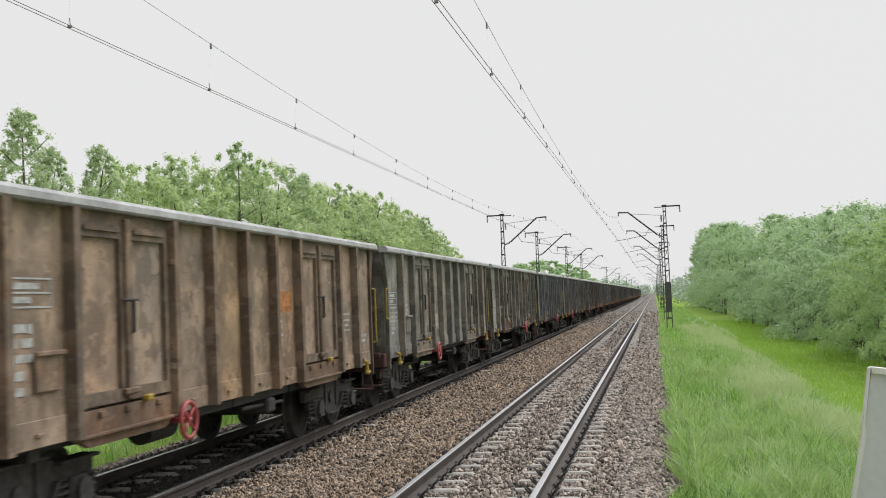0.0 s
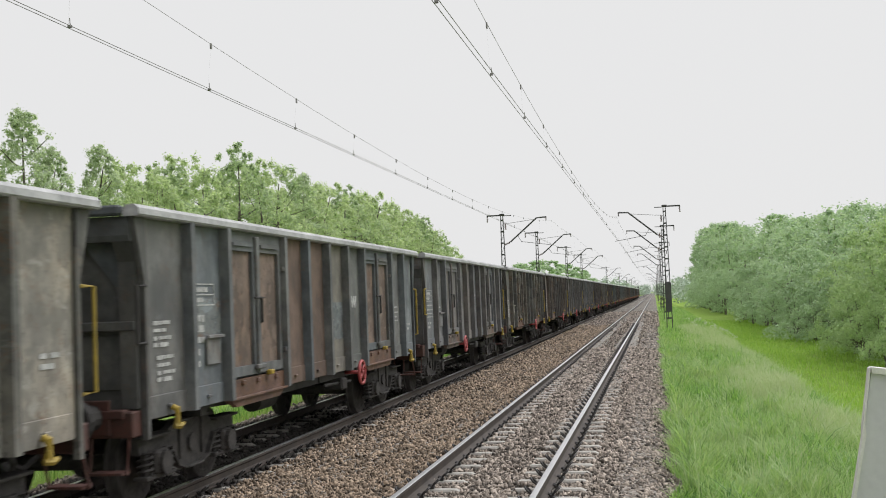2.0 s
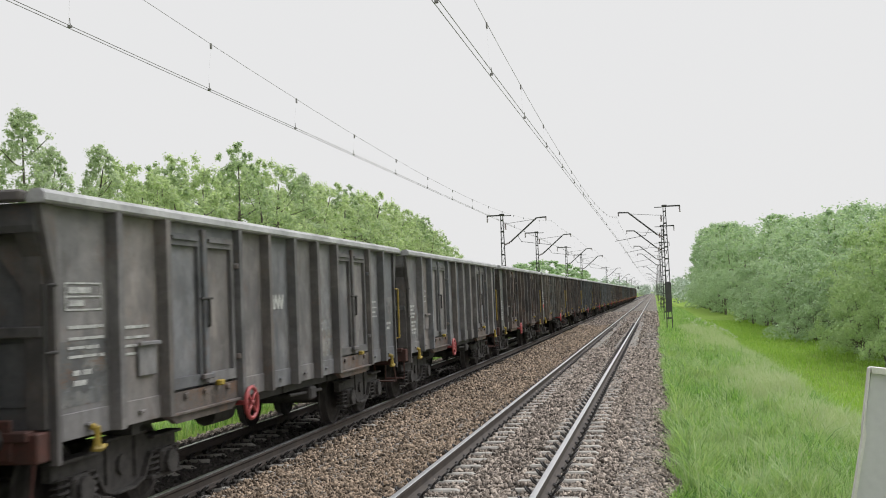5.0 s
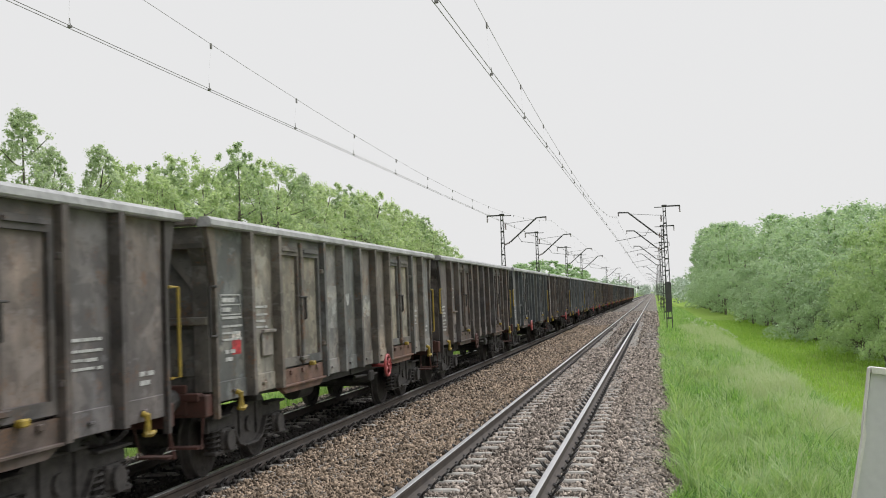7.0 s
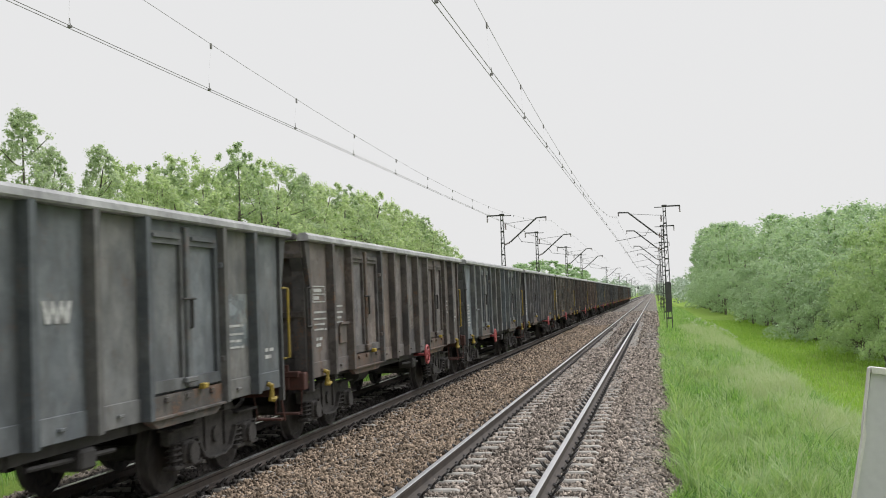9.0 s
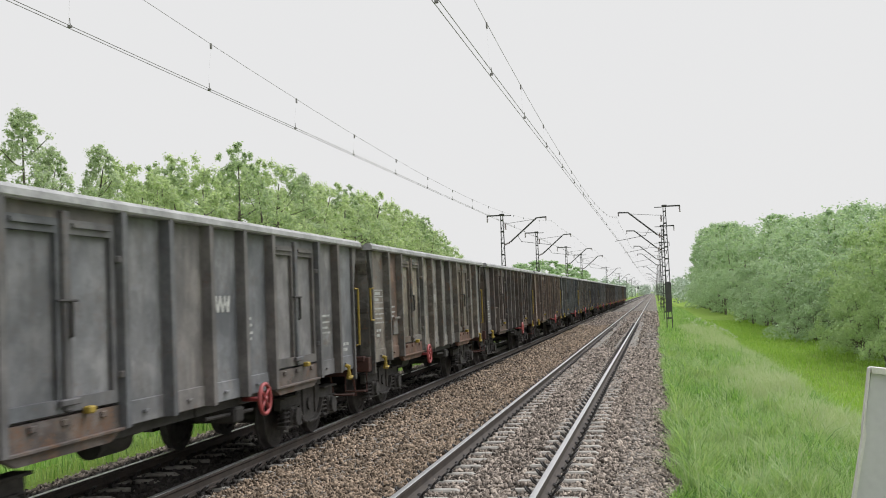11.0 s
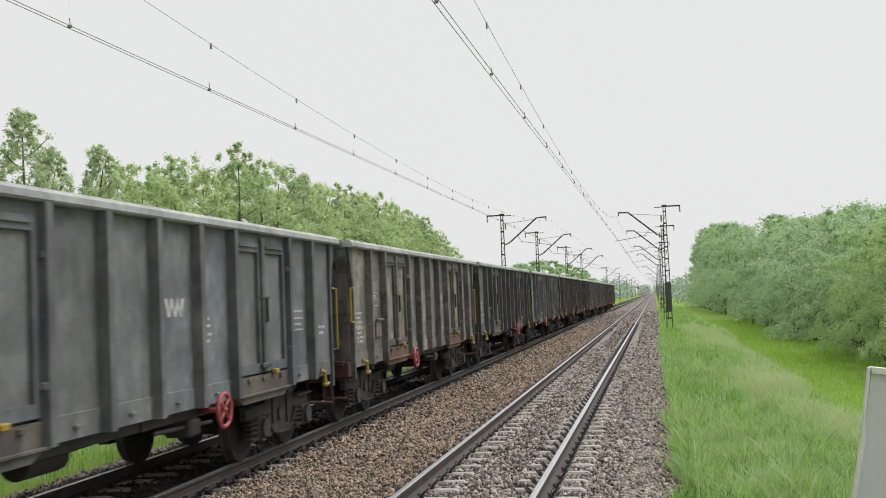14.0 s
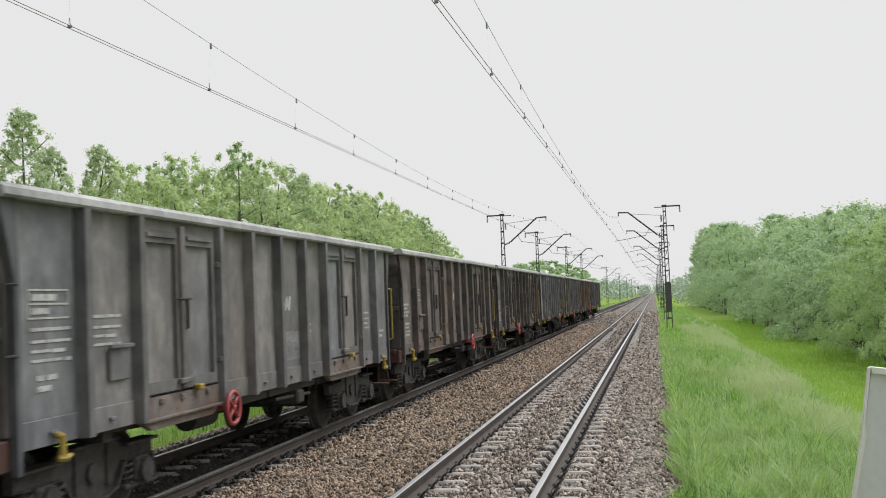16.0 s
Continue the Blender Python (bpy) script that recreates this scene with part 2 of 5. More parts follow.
GRASS_LOW = island_mix("low_meadow_grass", [(0.30, 0.46, 0.09), (0.36, 0.51, 0.12), (0.24, 0.40, 0.075)], 0.6, 0.2, 0, 0.35)
SEEDS = island_mix("pale_seed_heads", [(0.47, 0.555, 0.32), (0.41, 0.51, 0.27), (0.54, 0.60, 0.39)], 0.9, 0.1, 0, 0.3)
ARCH = island_mix("pale_green_blades", [(0.36, 0.50, 0.20), (0.45, 0.57, 0.27), (0.52, 0.60, 0.36), (0.30, 0.46, 0.15)], 0.5, 0.35, 0, 0.4)
PETALS = island_mix("white_umbels", [(0.62, 0.64, 0.58), (0.50, 0.54, 0.45)], 0.9, 0.1, 0, 0.3)


def ground_material():
    n = Nodes("grassy_earth")
    v = n.coords(False)
    c = n.mix(n.ramp(n.noise(v, 0.35, 5), [(0.35, 0.0), (0.65, 1.0)]), (0.21, 0.32, 0.055), (0.26, 0.38, 0.075))
    c = n.mix(n.ramp(n.noise(v, 9.0, 6, 0.7), [(0.4, 0.0), (0.7, 0.7)]), c, (0.10, 0.175, 0.03))
    n.bump(n.noise(v, 14.0, 6, 0.7), 0.9, 0.08)
    return n.done(c, 0.9, 0.0, 0.1)


def ballast_material(name, cols, scale=17.0):
    """Stones too far to tell apart, as cells with relief."""
    n = Nodes(name)
    v = n.coords(False)
    cell = n.add("ShaderNodeTexVoronoi", Scale=scale)
    n.link(v, cell.inputs["Vector"])
    grey = n.t.nodes.new("ShaderNodeRGBToBW")
    n.link(cell.outputs["Color"], grey.inputs[0])
    c = n.ramp(grey.outputs[0], [(0.25, cols[0]), (0.5, cols[1]), (0.75, cols[2])])
    c = n.mix(n.ramp(n.noise(v, 0.5, 4), [(0.4, 0.0), (0.7, 0.5)]), c, n.mix(1.0, c, (0.75, 0.7, 0.68), "MULTIPLY"))
    n.bump(cell.outputs["Distance"], 1.0, 0.04)
    return n.done(c, 0.95, 0.0, 0.15)


EARTH = ground_material()
BALLAST = ballast_material("ballast_bed", ((0.09, 0.082, 0.074), (0.21, 0.193, 0.173), (0.36, 0.33, 0.296)))
# far bed coloured dark for oil and for the train's shade
BALLAST_DARK = ballast_material("shaded_oily_bed", ((0.035, 0.032, 0.030), (0.06, 0.054, 0.05), (0.09, 0.08, 0.074)))


# ---- ground, beds and tracks ----
def profile_sheet(name, prof, ys, mat, wob=0.0):
    V = []
    for y in ys:
        for x, z in prof:
            w = wob * noise.noise(Vector((x * 0.25, y * 0.12, 3.1)))
            V.append((x, y, z + w))
    m = len(prof)
    F = [(j * m + i, j * m + i + 1, (j + 1) * m + i + 1, (j + 1) * m + i) for j in range(len(ys) - 1) for i in range(m - 1)]
    me = np_mesh(name, V, F, mat)
    for poly in me.polygons:
        poly.use_smooth = True
    return new(name, me)


def bank_z(x):
    """Height of the grassy ground at x."""
    pts = ((-3000, -1.3), (-16, -1.25), (-12.5, -1.0), (-10.2, -0.50), (-9.0, -0.42), (0.0, -0.42), (0.6, -0.50), (3.0, -0.66), (3.8, -0.95), (6.0, -2.15), (9.0, -2.35), (3000, -2.35))
    for (x0, z0), (x1, z1) in zip(pts, pts[1:]):
        if x0 <= x <= x1:
            return z0 + (z1 - z0) * (x - x0) / (x1 - x0)
    return -1.3


GROUND_X = [-3000, -800, -200, -60, -30, -20, -16, -14, -12.5, -11.3, -10.2, -9.6, -9.0, -8.6, -0.2, 0.1, 0.6, 1.2, 2.0, 3.0, 3.4, 3.8, 4.5, 5.2, 6.0, 7.5, 9.0, 12, 20, 40, 150, 600, 3000]
GROUND_Y = [-600, -150, -60] + [-20 + 4 * i for i in range(46)] + [175, 200, 240, 300, 380, 480, 650, 900, 1400, 2200, 4500]
ground = profile_sheet("ground", [(x, bank_z(x)) for x in GROUND_X], GROUND_Y, EARTH, 0.10)
tagged(ground, "grassy ground with an embankment shoulder and low meadow", "ground", kind="structure")

BED_Y = [NEAR_Y, -150, -40, 0] + [10 * i for i in range(1, 31)] + [400, 600, 900, FAR_Y]
bed_r = profile_sheet("ballast_bed_right", [(-4.05, -0.27), (-3.65, -0.225), (-3.2, -0.20), (-2.95, -0.20), (-2.80, -0.248), (-2.4, -0.248), (-2.11, -0.235), (-1.8, -0.248), (-1.0, -0.248), (-0.8, -0.245), (-0.45, -0.275), (0.15, -0.40), (0.42, -0.62)], BED_Y, BALLAST, 0.02)
tagged(bed_r, "brown-grey crushed stone ballast bed under the near track", "ballast", kind="structure")
bed_l = profile_sheet("ballast_bed_left", [(-9.35, -0.66), (-8.9, -0.42), (-8.2, -0.25), (-7.9, -0.22), (-7.2, -0.235), (-6.43, -0.225), (-5.8, -0.24), (-5.55, -0.24), (-5.42, -0.23), (-5.3, -0.215)], BED_Y, BALLAST_DARK, 0.02)
tagged(bed_l, "oily ballast bed under the far track, coloured dark with the train's shade", "ballast", kind="structure")
bed_m = profile_sheet("ballast_bed_middle", [(-5.32, -0.214), (-4.7, -0.235), (-4.03, -0.27)], BED_Y, BALLAST, 0.02)
tagged(bed_m, "brown crushed stone between the two tracks", "ballast", kind="structure")

RAIL_HALF = ((-0.075, -0.172), (-0.075, -0.160), (-0.025, -0.142), (-0.0085, -0.125), (-0.0085, -0.060), (-0.036, -0.036), (-0.036, -0.006))
HEAD_HALF = ((-0.0355, -0.0058), (-0.034, -0.004), (-0.028, -0.001), (-0.012, 0.0))


def rail(xc, parent):
    low = [(xc + x, z) for x, z in RAIL_HALF] + [(xc - x, z) for x, z in reversed(RAIL_HALF)]
    r = part("rail", add_prism(bmesh.new(), low, 1, NEAR_Y, FAR_Y), RAILSIDE, parent, "rust-brown steel rail web and foot")
    top = [(xc + x, z) for x, z in HEAD_HALF] + [(xc - x, z) for x, z in reversed(HEAD_HALF)]
    part("rail_head", add_prism(bmesh.new(), top, 1, NEAR_Y, FAR_Y), RAILTOP, r, "polished steel rail head")


def sleeper_bm():
    """A concrete sleeper with a waist that dips in the middle."""
    bm = bmesh.new()
    secs = [(-1.25, 0.08, -0.235), (-1.14, 0.074, -0.192), (-0.36, 0.074, -0.194), (-0.22, 0.065, -0.25), (0.22, 0.065, -0.25), (0.36, 0.074, -0.194), (1.14, 0.074, -0.192), (1.25, 0.08, -0.235)]
    rings = []
    for x, w, z in secs:
        rings.append([bm.verts.new(q) for q in ((x, -w - 0.02, -0.40), (x, -w, z - 0.02), (x, -w + 0.02, z), (x, w - 0.02, z), (x, w, z - 0.02), (x, w + 0.02, -0.40))])
    for a, b in zip(rings, rings[1:]):
        for k in range(6):
            bm.faces.new((a[k], b[k], b[(k + 1) % 6], a[(k + 1) % 6]))
    bm.faces.new(rings[0])
    bm.faces.new(rings[-1][::-1])
    bmesh.ops.recalc_face_normals(bm, faces=bm.faces)
    return bm


def clip_bm():
    """A bent spring clip on its cast shoulder."""
    bm = bmesh.new()
    add_box(bm, (-0.02, -0.045, -0.05), (0.035, 0.045, -0.012), 0.006)
    loop = [(0.055 + 0.046 * cos(a), 0.060 * sin(a), 0.026 + 0.044 * cos(a)) for a in [radians(-165 + 41.25 * i) for i in range(9)]]
    add_tube(bm, [(-0.04, -0.022, -0.006)] + loop + [(-0.04, 0.022, -0.006)], 0.0135, 5)
    return bm


def joined_copies(name, src_me, mats, mat):
    V0 = np.array([v.co[:] for v in src_me.vertices])
    src_me.calc_loop_triangles()
    F0 = np.array([t.vertices[:] for t in src_me.loop_triangles])
    Vs = [V0 @ np.array(m.to_3x3()).T + np.array(m.translation) for m in mats]
    Fs = [F0 + i * len(V0) for i in range(len(mats))]
    return new(name, np_mesh(name, np.vstack(Vs), np.vstack(Fs), mat))


def track(name, xc, label, first, last, stop):
    root = tagged(new(name), label, "railway track", kind="structure")
    rail(xc - GAUGE / 2, root)
    rail(xc + GAUGE / 2, root)
    proto = part("sleeper", sleeper_bm(), CONCRETE, root)
    proto.location = (xc, first, 0)
    ys = [first + 0.6 * i for i in range(1, int((stop - first) / 0.6))]
    near = [y for y in ys if y < last]
    for y in near:
        share("sleeper", proto, root, pose(xc + random.uniform(-0.012, 0.012), y + random.uniform(-0.015, 0.015), random.uniform(-0.004, 0.004), 0, 0, random.uniform(-0.5, 0.5)))
    far = joined_copies("far_sleepers", proto.data, [pose(xc, last + 0.3 + 0.6 * i, 0) for i in range(112)], CONCRETE)
    far.parent = root
    far["kind"] = "stuff"
    clip = part("spring_clip", clip_bm(), CLIPSTEEL, root)
    spots = []
    for y in [q for q in [first + 0.6 * i for i in range(205)] if q > 7.5]:
        for rx in (xc - GAUGE / 2, xc + GAUGE / 2):
            spots += [pose(rx + 0.10, y, -0.138), pose(rx - 0.10, y, -0.138, 0, 0, 180)]
    clip.matrix_basis = spots[0]
    near_n = 290
    for m in spots[1:near_n]:
        share("spring_clip", clip, root, m)
    rest = joined_copies("far_spring_clips", clip.data, [m for m in spots[near_n:] if m.translation.y < 78], CLIPSTEEL)
    rest.parent = root
    rest["kind"] = "stuff"
    return root


track("track_right", TRACK_R, "railway track of polished rails on pale concrete sleepers", -12.9, 55.0, 56.0)
track("track_left", TRACK_L, "railway track on darkened ballast under the freight train", -12.7, 60.0, 61.0)


def stones(name, label, n, xr, yr, zf, mat, size=(0.018, 0.036), power=1.6):
    """Loose angular stones strewn over a bed, thinning out with distance."""
    rng = np.random.default_rng(len(name))
    u = rng.random(n) ** power
    y = yr[0] + (yr[1] - yr[0]) * u
    x = xr[0] + (xr[1] - xr[0]) * rng.random(n)
    z = np.array([zf(a, b) for a, b in zip(x, y)])
    s = rng.uniform(size[0], size[1], n) * (1 + (y - yr[0]) / 45)
    chip = np.array([(1, 0, 0), (-1, 0, 0), (0, 1, 0), (0, -1, 0), (0, 0, 1), (0, 0, -1)], float)
    P = (chip[None] + rng.uniform(-0.5, 0.5, (n, 6, 3))) * rng.uniform(0.6, 1.4, (n, 1, 3))
    q = rng.normal(size=(n, 4))
    q /= np.linalg.norm(q, axis=1)[:, None]
    w, a, b, c = q.T
    R = np.stack([1 - 2 * (b * b + c * c), 2 * (a * b - c * w), 2 * (a * c + b * w), 2 * (a * b + c * w), 1 - 2 * (a * a + c * c), 2 * (b * c - a * w),
                  2 * (a * c - b * w), 2 * (b * c + a * w), 1 - 2 * (a * a + b * b)], 1).reshape(n, 3, 3)
    P = np.einsum("nij,nkj->nki", R, P) * s[:, None, None]
    P += np.stack([x, y, z + s * rng.uniform(0.0, 0.7, n)], 1)[:, None, :]
    F0 = np.array([(0, 2, 4), (2, 1, 4), (1, 3, 4), (3, 0, 4), (2, 0, 5), (1, 2, 5), (3, 1, 5), (0, 3, 5)])
    F = (F0[None] + 6 * np.arange(n)[:, None, None]).reshape(-1, 3)
    return tagged(new(name, np_mesh(name, P.reshape(-1, 3), F, mat)), label, "ballast stones", kind="stuff")


def bed_height(x, y):
    """Top of the stones: level with the sleepers' middles, clear of their rail seats."""
    for xc, first, edge in ((TRACK_R, 5.1, 1.28), (TRACK_L, 5.3, 0.8)):
        d = x - xc
        if -0.72 < d < edge:
            if abs(d) < 0.34:
                return -0.225
            off = abs((y - first + 0.3) % 0.6 - 0.3)
            seat = 1.12 if d > 0 and xc == TRACK_R else 0.70
            if abs(d) < seat + 0.10 * sin(y * 5.3) and off < 0.095:
                return -0.31
            return -0.236
    if x > -0.83:
        return -0.235 - (x + 0.83) * 0.18
    if -4.03 < x:
        return -0.205 - max(0.0, -3.2 - x) * 0.075
    return -0.215 - max(0.0, x + 5.3) * 0.05


stones("ballast_stones", "loose crushed stones in brown, grey and tan between the tracks", 44000, (-2.9, 0.22), (10.5, 46.0), bed_height, STONE, (0.016, 0.033), 1.7)
stones("brown_ballast_stones", "loose brown and tan crushed stones between the tracks", 42000, (-5.45, -2.9), (10.5, 78.0), bed_height, STONE_TAN, (0.016, 0.032), 2.3)
stones("rear_ballast_stones", "loose crushed stones along the tracks", 4000, (-5.45, 0.22), (-12.0, 10.6), bed_height, STONE, (0.03, 0.045), 1.0)
stones("distant_ballast_stones", "loose crushed stones along the tracks", 16000, (-5.45, 0.2), (30.0, 130.0), bed_height, STONE, (0.020, 0.032), 1.5)
stones("oily_ballast_stones", "oily crushed stones under the train, its shade in their colour", 7000, (-8.0, -5.4), (8.0, 40.0), bed_height, STONE_DARK)
stones("edge_gravel", "grey gravel strip beside the far track", 5000, (-9.15, -8.15), (9.0, 45.0), lambda x, y: -0.25 + (x + 8.15) * 0.22, STONE)


# ---- overhead line ----
def insulator(bm, p0, p1, r=0.07):
    p0, p1 = Vector(p0), Vector(p1)
    k = 7
    pts, rads = [], []
    for i in range(k):
        for f, rr in ((0.0, 0.3), (0.3, 1.0), (0.6, 0.9), (0.7, 0.3)):
            pts.append(p0.lerp(p1, (i + f) / k))
            rads.append(r * rr)
    add_tube(bm, pts, rads, 8)


def catenary_mast(xm, side, y, box_on=False):
    """A tapered two-legged steel mast at xm; side is the way to its track."""
    root = tagged(new("catenary_mast"), "dark steel lattice mast with a slanting bracket over the track", "catenary mast", "masts of the overhead line")
    root.location = (xm, y, 0)
    zb = bank_z(xm)
    part("foundation", box((-0.32, -0.3, zb - 0.4), (0.32, 0.3, zb + 0.16), 0.03), CONCRETE, root, "concrete footing block")
    for s in (-1, 1):
        bm = bmesh.new()
        r0 = [bm.verts.new((s * 0.18 + dx, dy, zb + 0.1)) for dx, dy in ((-0.03, -0.07), (0.03, -0.07), (0.03, 0.07), (-0.03, 0.07))]
        r1 = [bm.verts.new((s * 0.07 + dx, dy, 7.5)) for dx, dy in ((-0.025, -0.05), (0.025, -0.05), (0.025, 0.05), (-0.025, 0.05))]
        for k in range(4):
            bm.faces.new((r0[k], r0[(k + 1) % 4], r1[(k + 1) % 4], r1[k]))
        bm.faces.new(r1)
        part("leg", bm, MAST, root)
    for i in range(10):
        z = 0.35 + 0.76 * i
        w = 0.18 - 0.11 * z / 7.5 + 0.03
        part("batten_plate", box((-w, -0.085, z - 0.05), (w, -0.06, z + 0.05)), MAST, root)
        if i < 9:
            part("lacing_bar", add_tube(bmesh.new(), [(-w, 0.075, z), (w * 0.93, 0.075, z + 0.74)], 0.012, 4), MAST, root)
    part("cap_plate", box((-0.16, -0.12, 7.49), (0.16, 0.12, 7.62), 0.02), MAST, root)
    # feeder arm on the far side with its hanging insulator
    part("feeder_arm", box(tuple(sorted((-side * 0.1, -side * 1.0)))[:1] + (-0.05, 7.48), tuple(sorted((-side * 0.1, -side * 1.0)))[1:] + (0.05, 7.57)), MAST, root)
    bm = bmesh.new()
    insulator(bm, (-side * 0.97, 0, 7.48), (-side * 0.97, 0, 7.08), 0.06)
    part("insulator", bm, CERAMIC, root, "brown porcelain insulator")
    part("short_arm", box((min(0.08 * side, 0.62 * side), -0.03, 7.46), (max(0.08 * side, 0.62 * side), 0.03, 7.51)), MAST, root)
    # slanting bracket tube and its horizontal tip
    br = part("bracket_tube", add_tube(bmesh.new(), [(side * 0.5, 0, 5.72), (side * 2.3, 0, 7.24), (side * 2.95, 0, 7.27)], 0.05, 8), MAST, root)
    bm = bmesh.new()
    insulator(bm, (side * 0.12, 0, 5.55), (side * 0.5, 0, 5.72), 0.075)
    part("insulator", bm, CERAMIC, br, "brown porcelain insulator")
    tie = part("tie_rod", add_tube(bmesh.new(), [(side * 0.1, 0, 6.95), (side * 0.5, 0, 6.98), (side * 2.2, 0, 7.15)], 0.014, 5), MAST, root)
    bm = bmesh.new()
    insulator(bm, (side * 0.22, 0, 6.55), (side * 0.22, 0, 7.0), 0.07)
    part("insulator", bm, CERAMIC, tie, "brown porcelain insulator")
    part("steady_arm", add_tube(bmesh.new(), [(side * 1.0, 0, 6.14), (side * 1.25, 0, 5.72), (side * 3.2, 0, 5.42)], 0.018, 6), MAST, root)
    bm = bmesh.new()
    insulator(bm, (side * 2.92, 0, 7.27), (side * 2.92, 0, 7.02), 0.05)
    part("hanger", bm, CERAMIC, root)
    if box_on:
        part("mesh_guard", box((-0.2, -0.14, 0.75), (0.2, -0.10, 2.6), 0.01), MAST, root, "dark grey guard plate between the legs")
    return root


for i, y in enumerate(MASTS_Y):
    catenary_mast(0.84, -1, y, y == 70.6)
    catenary_mast(-9.72, 1, y + 0.2)

WIRE_SUP = 7.02


def messenger_z(y, zc, low):
    """The hanging wire's height: low at mid-span, high at its masts."""
    ys = (-71.0,) + MASTS_Y
    for a, b in zip(ys, ys[1:]):
        if a <= y <= b:
            half = (b - a) / 2
            d = (y - (a + b) / 2) / half
            base = WIRE_SUP - (WIRE_SUP - low) * (half / 35.8) ** 2
            return base + (WIRE_SUP - base) * d * d
    return WIRE_SUP


def overhead_line(xc, zc, low, label, xm):
    root = tagged(new("overhead_line"), label, "overhead wires", "overhead lines")
    ys = sorted(set([-71 + 3.5 * i for i in range(180)] + list(MASTS_Y)))
    ys = [y for y in ys if y <= MASTS_Y[-1]]

    def stag(y):
        return xc + 0.05 * sin(pi * (y - 35) / 72)
    mes = part("messenger_wire", add_tube(bmesh.new(), [(xm, y, messenger_z(y, zc, low)) for y in ys], 0.0036, 5), WIRE, root)
    for s in (-1, 1):
        part("contact_wire", add_tube(bmesh.new(), [(stag(y) + s * 0.035, y, zc) for y in ys], 0.0048, 5), WIRE, root)
    y = 3.35
    while y < 150:
        zt = messenger_z(y, zc, low)
        bm = add_tube(bmesh.new(), [(xm, y, zt), (stag(y) - 0.03, y, zc)], 0.0004, 3)
        add_box(bm, (xm - 0.010, y - 0.025, zt - 0.07), (xm + 0.010, y + 0.025, zt + 0.012))
        add_box(bm, (stag(y) - 0.028, y - 0.02, zc - 0.004), (stag(y) + 0.012, y + 0.02, zc + 0.028))
        add_tube(bm, [(stag(y), y, zc), (stag(y) - 0.01, y, zc + 0.11)], 0.006, 4)
        part("dropper", bm, WIRE, root)
        y += 3.97
    return root


overhead_line(TRACK_R, 5.29, 5.63, "twin contact wires hung from a messenger wire over the near track", TRACK_R - 0.085)
overhead_line(TRACK_L, 5.40, 5.71, "twin contact wires hung from a messenger wire over the far track", TRACK_L)


# ---- freight wagon ----
HALF = 6.43
END = 6.16
RIBS = (-5.15, -4.10, -2.08, -1.05, 0.0, 1.05, 2.08, 4.06, 5.08)
BAYS = ((-6.15, -5.15), (-5.15, -4.10), (-2.08, -1.05), (-1.05, 0.0), (0.0, 1.05), (1.05, 2.08), (4.06, 5.08), (5.08, 6.15))
AXLES = (-5.4, -3.6, 3.6, 5.4)
WHEEL_R = 0.46


def rib_bm(s, y, w=0.052, zb=0.985, d=0.125):
    x0, x1 = 1.315, 1.315 + d
    out = [(s * x0, y - w - 0.012), (s * x1, y - w), (s * x1, y + w), (s * x0, y + w + 0.012)]
    bm = bmesh.new()
    add_prism(bm, out, 2, zb, 3.075)
    return bm


def corner_bm(s, e):
    """A corner post that flares out under the rim, over the end wall."""
    out = [(e * (END - 0.03), 0.80), (e * (END + 0.035), 0.80), (e * (END + 0.04), 2.40), (e * (HALF - 0.03), 3.06), (e * (END + 0.0), 3.06), (e * (END - 0.03), 2.40)]
    bm = bmesh.new()
    add_prism(bm, out, 0, s * 1.30, s * 1.365)
    return bm


def leaf_bm(s, y0, y1):
    """One leaf of a side door: a sheet with a raised frame and hinge straps."""
    bm = bmesh.new()
    xa, xb, xc = sorted((s * 1.30, s * 1.325)), sorted((s * 1.32, s * 1.37)), sorted((s * 1.37, s * 1.395))
    sheet = box((xa[0], y0, 1.24), (xa[1], y1, 2.93))
    for lo, hi in (((y0, 1.24), (y0 + 0.09, 2.93)), ((y1 - 0.09, 1.24), (y1, 2.93)), ((y0 + 0.09, 1.24), (y1 - 0.09, 1.36)), ((y0 + 0.09, 2.80), (y1 - 0.09, 2.93))):
        add_box(bm, (xb[0], lo[0], lo[1]), (xb[1], hi[0], hi[1]))
    add_box(bm, (xc[0], y0 + 0.12, 2.86), (xc[1], y1 - 0.12, 2.90))
    return sheet, bm


def spring_bm(x, y, z0, z1):
    bm = bmesh.new()
    n = 4
    pts = []
    for i in range(n * 6 + 1):
        a = 2 * pi * i / 6
        pts.append((x + 0.085 * cos(a), y + 0.085 * sin(a), z0 + (z1 - z0) * i / (n * 6)))
    add_tube(bm, pts, 0.02, 3)
    add_tube(bm, [(x, y, z0), (x, y, z1)], 0.05, 6)
    return bm


